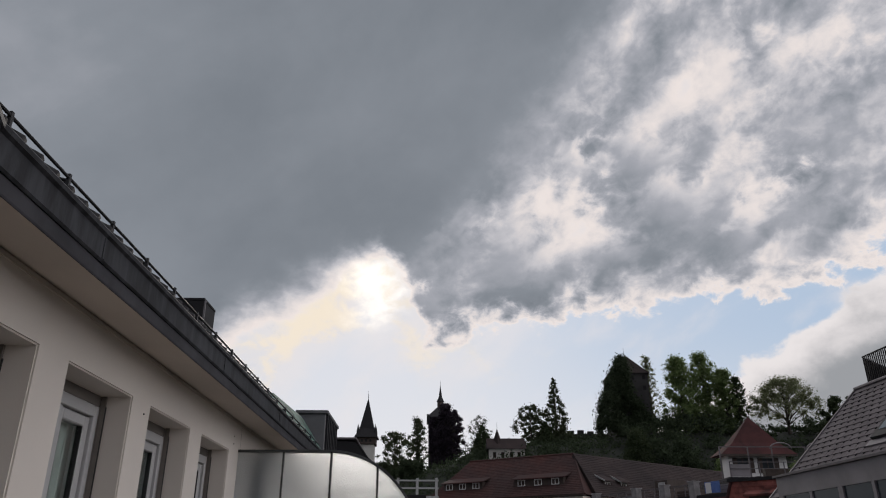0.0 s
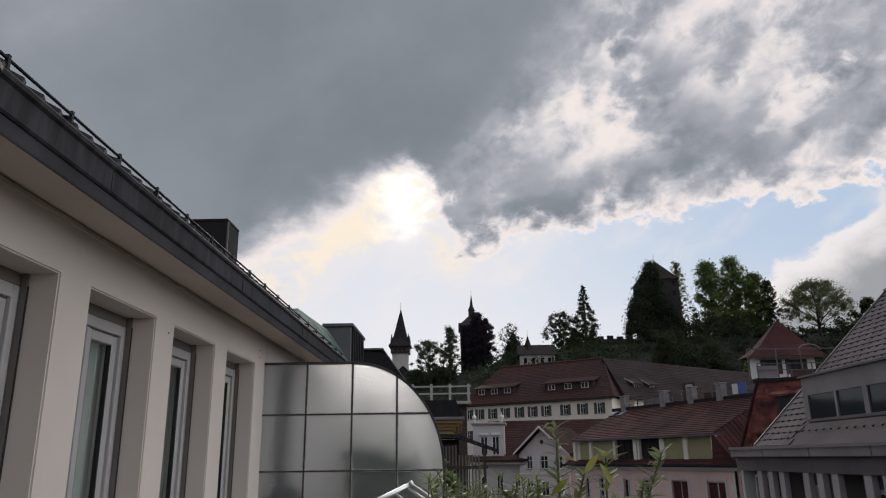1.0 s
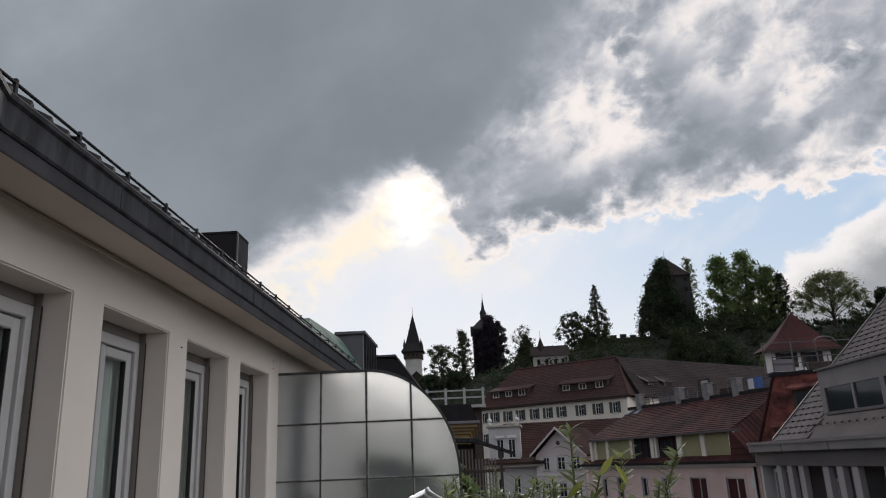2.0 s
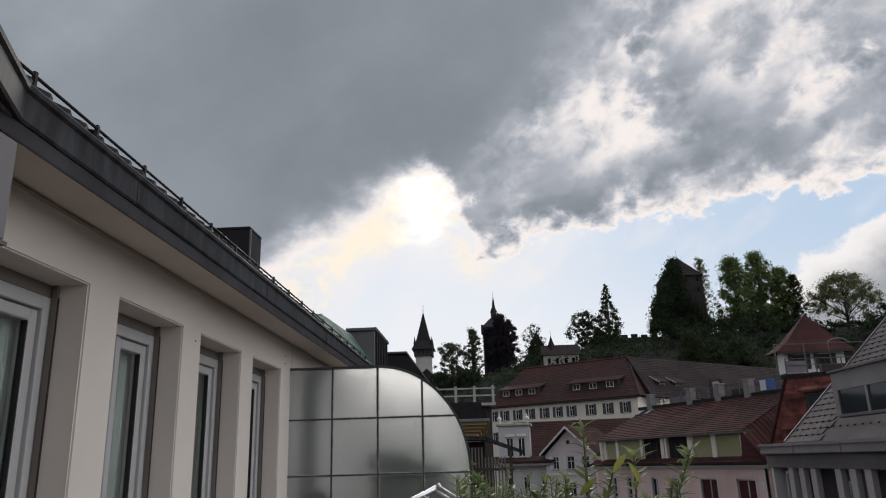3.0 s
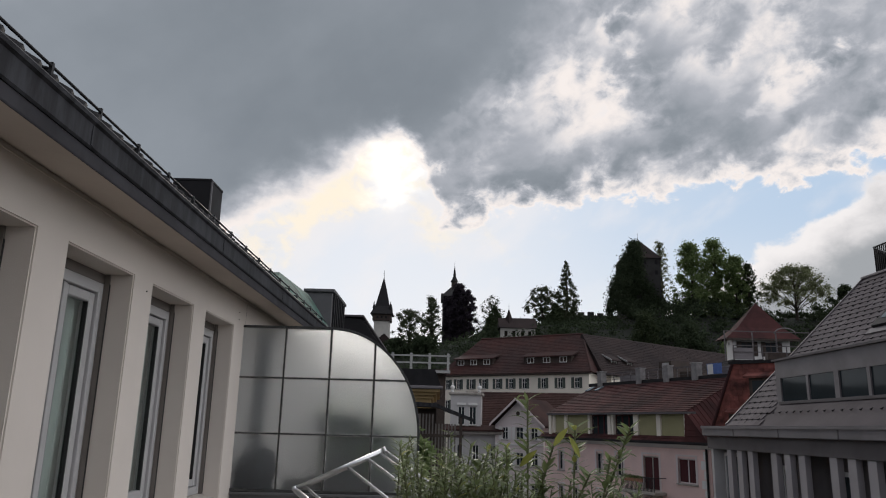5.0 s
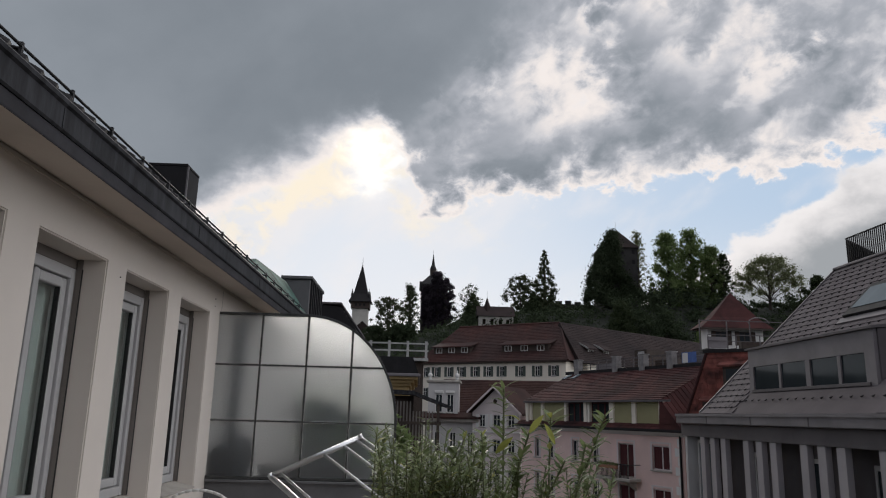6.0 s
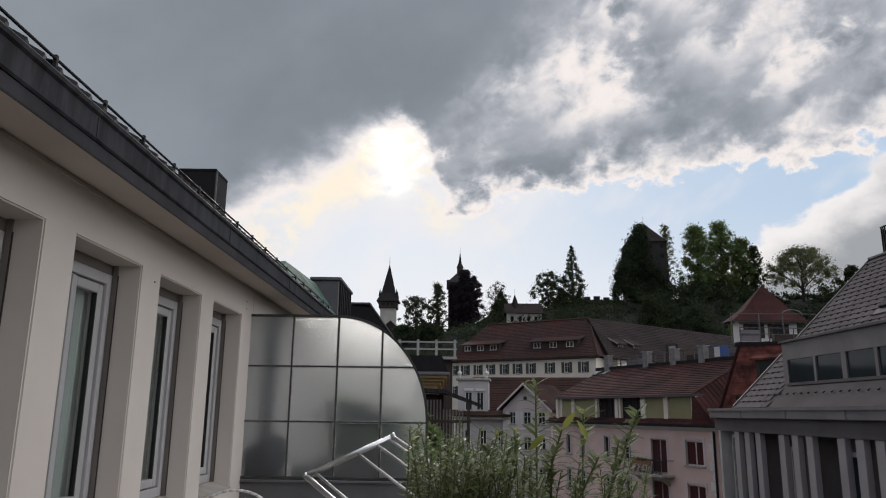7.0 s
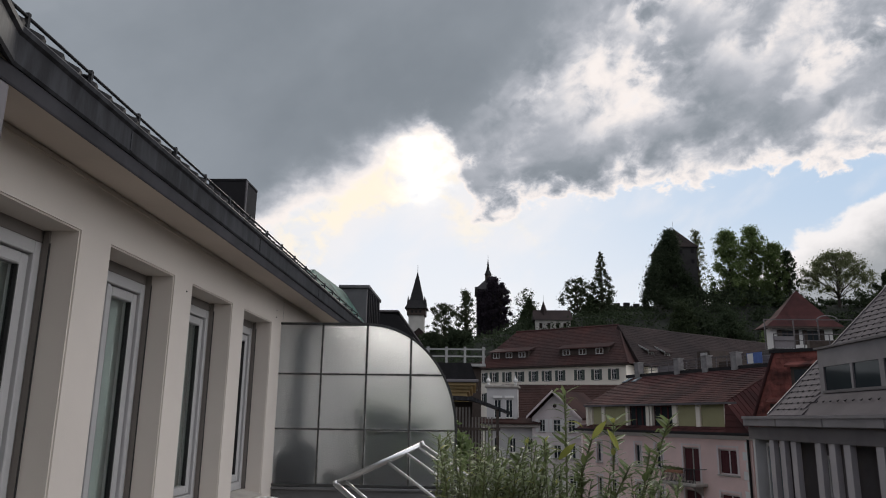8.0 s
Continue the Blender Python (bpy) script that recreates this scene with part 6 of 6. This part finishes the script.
# ---- the old town towers on the crest ----
def spired_tower():
    x, y = -16.8, 230
    z0 = hill_height(x, y) - 1
    t = thing("spired_tower", pose(x, y, 0), "pale tower with overhanging timber top and steep dark spire", "tower")
    part("body", boxed(-2.4, 2.4, -2.4, 2.4, z0, 33.9), M["pale_stone"], t)
    part("timber_top", boxed(-2.9, 2.9, -2.9, 2.9, 33.6, 35.9, bevel=0.1), M["wood_dark"], t)
    bm = bmesh.new()
    e = [bm.verts.new((a * 3.6, b * 3.6, 35.7)) for a, b in ((-1, -1), (1, -1), (1, 1), (-1, 1))]
    m = [bm.verts.new((a * 2.2, b * 2.2, 38.4)) for a, b in ((-1, -1), (1, -1), (1, 1), (-1, 1))]
    top = bm.verts.new((0, 0, 48.2))
    for i in range(4):
        bm.faces.new((e[i], e[(i + 1) % 4], m[(i + 1) % 4], m[i])), bm.faces.new((m[i], m[(i + 1) % 4], top))
    bm.faces.new(e[::-1])
    spire = part("spire", bm, M["lead"], t)
    part("finial", tube(bmesh.new(), (0, 0, 48.0), (0, 0, 50.3), 0.09, 0.04, 6), M["iron"], spire)
    for a, b in ((-1, -1), (1, -1), (1, 1), (-1, 1)):
        bm = tube(bmesh.new(), (a * 2.6, b * 2.6, 36.0), (a * 2.6, b * 2.6, 37.4), 0.38, 0.36, 8)
        tube(bm, (a * 2.6, b * 2.6, 37.4), (a * 2.6, b * 2.6, 39.8), 0.45, 0.03, 8)
        part("corner_turret", bm, M["lead"], spire)
    for a in (-1.3, 0.0, 1.3):
        part("hatch", boxed(a - 0.3, a + 0.3, -2.93, -2.903, 34.3, 35.1), M["lead"], t)
    h = thing("hill_house", pose(-15.0, 214, 0), "small white house with dark roof below the spire", "house")
    part("wall", boxed(-2.6, 3.0, 0, 5, hill_height(-15, 214) - 2, 25.2), M["white"], h)
    part("roof", prism(bmesh.new(), [(-3.0, 25.1), (3.4, 25.1), (0.2, 28.0)], -0.4, 5.4), M["roof_grey"], h)
    for a in (-1.5, 0.8):
        part("window", boxed(a, a + 0.8, -0.03, -0.002, 22.6, 24.0), M["glass_dark"], h)


def clock_tower():
    x, y = 5.9, 240
    z0 = hill_height(x, y) - 1
    t = thing("clock_tower", pose(x, y, 0), "stone tower toned dark for backlight, with hipped roof, lantern and thin spire", "tower")
    # the tower's backlit side is painted in through the near-black stone
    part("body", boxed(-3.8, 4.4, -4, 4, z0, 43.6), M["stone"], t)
    bm = bmesh.new()
    e = [bm.verts.new(p) for p in ((-4.3, -4.5, 43.4), (4.9, -4.5, 43.4), (4.9, 4.5, 43.4), (-4.3, 4.5, 43.4))]
    m = [bm.verts.new((a * 1.2, b * 1.2, 46.9)) for a, b in ((-1, -1), (1, -1), (1, 1), (-1, 1))]
    for i in range(4):
        bm.faces.new((e[i], e[(i + 1) % 4], m[(i + 1) % 4], m[i]))
    bm.faces.new(m), bm.faces.new(e[::-1])
    roof = part("roof", bm, M["lead"], t)
    part("lantern", tube(bmesh.new(), (0, 0, 46.9), (0, 0, 49.0), 1.0, 1.0, 8), M["wood_dark"], roof)
    bm = tube(bmesh.new(), (0, 0, 49.0), (0, 0, 50.6), 1.25, 0.55, 8)
    tube(bm, (0, 0, 50.6), (0, 0, 54.6), 0.55, 0.03, 8)
    part("spire", bm, M["lead"], roof)
    part("finial", tube(bmesh.new(), (0, 0, 54.5), (0, 0, 56.0), 0.06, 0.03, 6), M["iron"], roof)
    for a in (-3.9, 4.5):
        bm = tube(bmesh.new(), (a, -4, 41), (a, -4, 44.2), 0.5, 0.5, 8)
        part("bartizan", bm, M["stone"], t)
    rng = random.Random(6)
    centres = [(rng.uniform(-3.2, 4.2), -4.3, rng.uniform(27, 43)) for _ in range(150)]
    v, f = leaf_cloud(centres, [1.0] * 150, 16000, 0.28, 33, 1.0)
    tagged(raw("ivy", v, f, M["leaf_plum"], t, "dark creeper"), kind="stuff")


def ivy_tower():
    x, y = 56.6, 200
    z0 = hill_height(x, y) - 1
    t = thing("ivy_tower", pose(x, y, 0), "square stone tower overgrown with ivy under a dark saddle roof", "tower")
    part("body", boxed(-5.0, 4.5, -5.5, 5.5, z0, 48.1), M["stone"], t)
    bm = bmesh.new()
    e = [bm.verts.new(p) for p in ((-5.4, -6, 48.0), (5.0, -6, 48.0), (5.0, 6, 48.0), (-5.4, 6, 48.0))]
    a, b = bm.verts.new((0.1, -0.8, 54.2)), bm.verts.new((0.1, 1.5, 54.2))
    for f in ((e[0], e[1], a), (e[1], e[2], b, a), (e[2], e[3], b), (e[3], e[0], a, b)):
        bm.faces.new(f)
    bm.faces.new(e[::-1])
    roof = part("roof", bm, M["roof_grey"], t)
    part("vane", tube(bmesh.new(), (0.1, 0, 54.0), (0.1, 0, 56.6), 0.06, 0.03, 6), M["iron"], roof)
    for xx in (-3, 0.3, 3.4):
        for zz in (43.5, 46.3):
            part("window", boxed(xx - 0.4, xx + 0.4, -5.53, -5.502, zz, zz + 1.1), M["lead"], t)
    rng = random.Random(8)
    centres, radii = [], []
    for k in range(260):
        f = rng.random()
        z = 33 + 18.5 * f
        left = -9.4 + 6.6 * f ** 1.5
        right = 5.5 - max(0.0, z - 34.5) * 0.85 if z < 42 else -0.9 - (z - 42) * 0.12
        xx = rng.uniform(left, max(right, left + 0.8))
        centres.append((xx, -6.0 - rng.uniform(0, 0.8) - (1.6 if xx < -5.5 else 0), z)), radii.append(rng.uniform(0.9, 1.7))
    for k in range(50):
        z = 33 + 19.0 * k / 50
        centres.append((-9.6 + 6.9 * (k / 50) ** 1.4 + rng.uniform(-0.5, 0.3), -5.0, z)), radii.append(rng.uniform(0.8, 1.5))
    v, f = leaf_cloud(centres, radii, 60000, 0.26, 31, 1.0)
    ob = raw("ivy", v, f, M["leaf_ivy"], t)
    tagged(ob, "dense dark ivy", kind="stuff")


def town_wall():
    t = thing("town_wall", pose(43.0, 204, 0), "old crenellated stone town wall on the crest", "wall")
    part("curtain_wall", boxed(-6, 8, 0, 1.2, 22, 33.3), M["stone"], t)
    for k in range(5):
        part("merlon", boxed(-5.4 + k * 2.7, -3.7 + k * 2.7, 0, 0.7, 33.302, 34.0 + 0.15 * (k % 3)), M["stone"], t)
    h = thing("wall_house", pose(21.4, 184, -3.8), "pale house with pointed dark roofs against the town wall", "house")
    part("wall", slab_with_holes(-4.6, 4.2, 24, 30.4, [(-3.6, -2.8, 28.2, 29.6), (-1.6, -0.8, 28.2, 29.6), (0.6, 1.4, 28.2, 29.6), (2.4, 3.2, 28.2, 29.6)], 0.4), M["pale_stone"], h)
    part("back", boxed(-4.5, 4.1, 1.2, 5, 24, 30.4), M["wood_dark"], h)
    part("roof", prism(bmesh.new(), [(-0.6, 30.3), (5.6, 30.3), (2.5, 33.2)], -5.0, 4.6, axis="x"), M["roof_grey"], h)
    bm = tube(bmesh.new(), (-2.3, 2.0, 31.0), (-2.3, 2.0, 35.4), 1.5, 0.05, 4)
    part("turret_roof", bm, M["roof_grey"], h)
    part("turret_vane", tube(bmesh.new(), (-2.3, 2.0, 35.3), (-2.3, 2.0, 37.0), 0.05, 0.03, 6), M["iron"], h)


spired_tower()
clock_tower()
ivy_tower()
town_wall()
# ---- things on the terrace ----
def blade(verts, faces, at, way, up, length, width, droop):
    """One narrow leaf: a folded, drooping blade of four quads."""
    way, up = way.normalized(), up.normalized()
    side = way.cross(up).normalized()
    base = len(verts)
    for k, w in enumerate((0.25, 0.9, 1.0, 0.6, 0.04)):
        f = k / 4
        mid = at + way * (length * f) - Vector((0, 0, 1)) * (droop * length * f * f)
        lift = up * (0.12 * width * w)
        verts += [tuple(mid - side * (width * 0.5 * w) + lift), tuple(mid), tuple(mid + side * (width * 0.5 * w) + lift)]
        if k:
            b = base + 3 * k
            faces += [(b - 3, b - 2, b + 1, b), (b - 2, b - 1, b + 2, b + 1)]


def make_oleander():
    rng = random.Random(17)
    t = thing("oleander", pose(0, 0, 0), "bushy oleander with narrow green leaves in a terracotta trough", "potted plant")
    bm = prism(bmesh.new(), [(1.78, FLOOR), (2.62, FLOOR), (2.72, FLOOR + 0.52), (1.68, FLOOR + 0.52)], 2.95, 3.55)
    bmesh.ops.bevel(bm, geom=bm.edges[:], offset=0.015, segments=1, affect="EDGES")
    part("trough", bm, M["terracotta"], t)
    part("soil", boxed(1.73, 2.67, 3.0, 3.5, FLOOR + 0.515, FLOOR + 0.53), M["soil"], t)
    stems = bmesh.new()
    verts, faces = [], []
    old_v, old_f = [], []
    tips = [(2.20, 1.88, 1), (2.385, 1.775, 1), (2.60, 1.775, 1), (2.30, 1.70, 1), (2.52, 1.66, 1), (2.13, 1.68, 1), (2.05, 1.68, 0), (2.44, 1.60, 1), (1.80, 1.70, 0), (1.90, 1.74, 0), (2.26, 1.60, 1), (1.98, 1.70, 0), (2.02, 1.62, 1)]
    for _ in range(95):
        x = 1.70 + 0.42 * rng.random() ** 0.9
        tips.append((x, 1.52 + 0.20 * rng.random() + 0.06 * math.sin(x * 9), 0))
    for _ in range(40):
        x = 2.05 + 0.60 * rng.random()
        tips.append((x, 1.45 + 0.16 * rng.random(), 0))
    for x, z, tall in tips:
        y = 3.0 + rng.uniform(-0.22, 0.5) * (0.25 if tall else 1.0)
        k = 1 + (y - 3.0) / 3.0                    # keep the height over the eye line as the stem moves back
        x, z = 1.85 + (x - 1.85) * k, 1.76 + (z - 1.76) * k
        foot = Vector((min(max(x + rng.uniform(-0.25, 0.1), 1.78), 2.6), 3.25 + rng.uniform(-0.2, 0.2), FLOOR + 0.5))
        tip = Vector((x, y, z))
        bend = foot.lerp(tip, 0.55) + Vector((rng.uniform(-0.09, 0.09), rng.uniform(-0.07, 0.07), 0.0))
        pts = [foot.lerp(bend, f) for f in (0, 0.5, 1.0)] + [bend.lerp(tip, f) for f in (0.5, 1.0)]
        rad = 0.0045 if tall else 0.0024
        for a, b in zip(pts, pts[1:]):
            tube(stems, a, b, rad, rad * 0.8, 5)
        n = 62 if tall else 54
        for i in range(n):
            f = 0.36 + 0.64 * ((i + 0.5) / n) ** (0.7 if tall else 0.85)
            at = bend.lerp(tip, (f - 0.55) / 0.45) if f > 0.55 else foot.lerp(bend, f / 0.55)
            ang = i * 2.2 + rng.uniform(-0.3, 0.3)
            steep = -0.05 + 0.75 * f ** 2 + rng.uniform(-0.25, 0.35)
            way = Vector((math.cos(ang), math.sin(ang), steep))
            up = Vector((-math.cos(ang) * steep, -math.sin(ang) * steep, 1.0))
            size = (0.092 if tall else 0.062) * rng.uniform(0.55, 1.2)
            aged = rng.random() < 0.035
            blade(old_v if aged else verts, old_f if aged else faces, at, way, up, size, size * (0.25 if tall else 0.21), rng.uniform(0.0, 0.55))
    for at, way in (((2.30, 3.0, 1.70), (0.6, -0.3, 0.9)), ((2.17, 3.0, 1.62), (0.7, -0.2, 0.8)), ((2.40, 3.0, 1.66), (-0.5, -0.2, 1.0))):
        blade(old_v, old_f, Vector(at), Vector(way), Vector((0.2, -0.9, 0.5)), 0.10, 0.026, 0.1)
    part("stems", stems, M["stem"], t).name = "stem"
    tagged(raw("foliage", verts, faces, M["leaf_near"], t), kind="stuff")
    tagged(raw("old_foliage", old_v, old_f, M["leaf_old"], t, "yellowing leaves"), kind="stuff")


def make_back_plants():
    """Plants on the far side of the frosted screen."""
    for name, x, y, h, w, leaf, label, seed in (("shrub", 0.15, 7.20, 1.16, 0.13, "leaf_plum", "dark-leaved potted shrub behind the frosted screen", 51),
                                                ("shrub", 1.08, 7.50, 1.62, 0.28, "leaf_tree", "green potted shrub behind the frosted screen", 52),
                                                ("shrub", 1.48, 7.62, 1.30, 0.26, "leaf_tree", "low green potted shrub behind the frosted screen", 53)):
        t = thing(name, pose(x, y, FLOOR), label, "potted plant")
        part("pot", tube(bmesh.new(), (0, 0, 0.0), (0, 0, 0.42), 0.14, 0.19, 20), M["terracotta"], t, smooth=True)
        part("trunk", tube(bmesh.new(), (0, 0, 0.38), (0, 0, h * 0.75), 0.02, 0.012, 8), M["bark"], t)
        rng = random.Random(seed)
        c, r = [], []
        for k in range(40):
            a, q = k * 2.4, rng.random() ** 0.5
            c.append((w * q * math.cos(a), w * q * math.sin(a), h * rng.uniform(0.5, 0.97))), r.append(w * 0.42)
        v, f = leaf_cloud(c, r, 9000, 0.045, seed)
        tagged(raw("foliage", v, f, M[leaf], t), kind="stuff")


def make_drying_rack():
    t = thing("drying_rack", pose(0, 0, 0), "brushed steel drying rack with a raised wing", "drying rack")
    c = Vector((1.035, 4.5, 1.390))
    a = Vector((1.54, 4.5, 1.620))
    b = Vector((1.52, 4.06, 1.11))
    ab, cb = (a - c), (b - c)
    part("frame", bent([a, c, b], 0.0165, 12), M["steel"], t, smooth=True)
    d = a + cb
    part("far_bar", bent([a, d, b], 0.0085, 8), M["steel"], t, smooth=True)
    for f in (0.10, 0.58, 0.80, 0.94):
        p = c + ab * f
        part("rod", tube(bmesh.new(), p, p + cb, 0.0085, sides=8), M["steel"], t, smooth=True)
    for p, q in ((b, (1.20, 4.0, FLOOR)), (d, (1.62, 3.95, FLOOR)), (b.lerp(d, 0.5), (1.45, 4.7, FLOOR))):
        leg = part("leg", tube(bmesh.new(), p, q, 0.010, sides=10), M["steel"], t, smooth=True)
        part("foot", tube(bmesh.new(), (q[0], q[1], FLOOR), (q[0], q[1], FLOOR + 0.03), 0.014, sides=10), M["gasket"], leg)
    for f in (0.0, 1.0):
        p = c + ab * f
        part("joint_cap", tube(bmesh.new(), p - ab.normalized() * 0.01, p + ab.normalized() * 0.012, 0.0195, sides=12), M["steel"], t, smooth=True)


def make_iron_chair():
    t = thing("garden_chair", pose(0.50, 5.0, FLOOR), "white wrought-iron garden chair with scrolled back", "chair")
    w, seat, top = 0.235, 0.45, 0.925
    arc = [(w * math.cos(a), 0, top - 0.16 + 0.16 * math.sin(a)) for a in [math.pi * k / 16 for k in range(17)]]
    part("back_frame", bent([(w, -0.02, seat)] + arc + [(-w, -0.02, seat)], 0.009, 8), M["white_iron"], t, smooth=True)
    def scroll(cx, cz, r, turn, flip):
        return [(cx + flip * r * (1 - 0.8 * k / 22) * math.cos(turn + k * 0.42), 0, cz + r * (1 - 0.8 * k / 22) * math.sin(turn + k * 0.42)) for k in range(23)]
    for cx, cz, r, turn, flip in ((-0.085, 0.80, 0.075, 0.6, 1), (0.085, 0.80, 0.075, 0.6, -1), (-0.09, 0.62, 0.08, 2.5, 1), (0.09, 0.62, 0.08, 2.5, -1)):
        part("scroll", bent(scroll(cx, cz, r, turn, flip), 0.005, 6), M["white_iron"], t, smooth=True)
    for sgn in (-1, 1):
        part("heart_bar", bent([(0, 0, 0.50), (sgn * 0.13, 0, 0.68), (sgn * 0.13, 0, 0.80), (sgn * 0.06, 0, 0.875), (0, 0, 0.84)], 0.006, 6), M["white_iron"], t, smooth=True)
    part("seat_ring", bent([(w * math.cos(a), -0.2 + 0.2 * math.sin(a), seat) for a in [2 * math.pi * k / 20 for k in range(21)]], 0.009, 6), M["white_iron"], t, smooth=True)
    part("seat", tube(bmesh.new(), (0, -0.2, seat - 0.006), (0, -0.2, seat + 0.004), 0.2, 0.2, 24), M["white_iron"], t)
    for x, y in ((w * 0.9, -0.02), (-w * 0.9, -0.02), (w * 0.8, -0.36), (-w * 0.8, -0.36)):
        part("leg", bent([(x, y, seat), (x * 1.05, y * 1.02, 0.22), (x * 1.15, y * 1.1, 0.0)], 0.008, 6), M["white_iron"], t, smooth=True)


make_oleander()
make_back_plants()


def make_shade_pipe():
    # invented pipe: its dark blur stands for the shaded wall behind the glass
    t = thing("downpipe", pose(0.09, 7.45, 0), "dark pipe added behind the screen in place of shade on the wall", "downpipe")
    part("pipe", tube(bmesh.new(), (0, 0, FLOOR), (0, 0, 2.62), 0.06, sides=16), M["lead"], t, smooth=True)
    for z in (0.9, 1.9):
        part("pipe_clip", tube(bmesh.new(), (0, 0, z), (0, 0, z + 0.03), 0.068, sides=16), M["zinc_dark"], t)


make_shade_pipe()


def make_dark_backing():
    # made-up box: a dark backing that dims the bottom row of panes
    t = thing("dark_backing_box", pose(0, 0, 0), "long dark timber box added behind the frosted screen to darken its lower panes", "planter")
    for k in range(5):
        z = FLOOR + 0.02 + k * 0.185
        part("board", boxed(0.42, 1.66, 7.12, 7.14, z, z + 0.175, bevel=0.003), M["wood_dark"], t)
        part("board", boxed(0.42, 1.66, 7.26, 7.28, z, z + 0.175, bevel=0.003), M["wood_dark"], t)
    for x in (0.42, 1.62):
        part("post", boxed(x, x + 0.04, 7.141, 7.259, FLOOR, FLOOR + 0.94), M["wood_dark"], t)
    part("soil", boxed(0.461, 1.619, 7.141, 7.259, FLOOR + 0.4, FLOOR + 0.90), M["soil"], t)


make_dark_backing()
make_drying_rack()
make_iron_chair()


def make_wall_fittings():
    for y, z, k in ((6.74, 2.735, 0), (6.74, 2.67, 1), (4.60, 2.54, 2)):
        t = thing("wall_screw", pose(0, y, z), "small rusty screw in the rendered wall", "screw", "wall screws")
        part("head", tube(bmesh.new(), (0.0, 0, 0), (0.006, 0, 0), 0.0045, sides=10), M["iron"], t)
    t = thing("wall_joint", pose(0, 0, 0), "thin dark expansion joint in the wall", "joint", kind="structure")
    part("joint", boxed(-0.02, -0.003, WALL_END + 0.001, WALL_END + 0.011, 1.0, 2.85), M["gasket"], t)


make_wall_fittings()
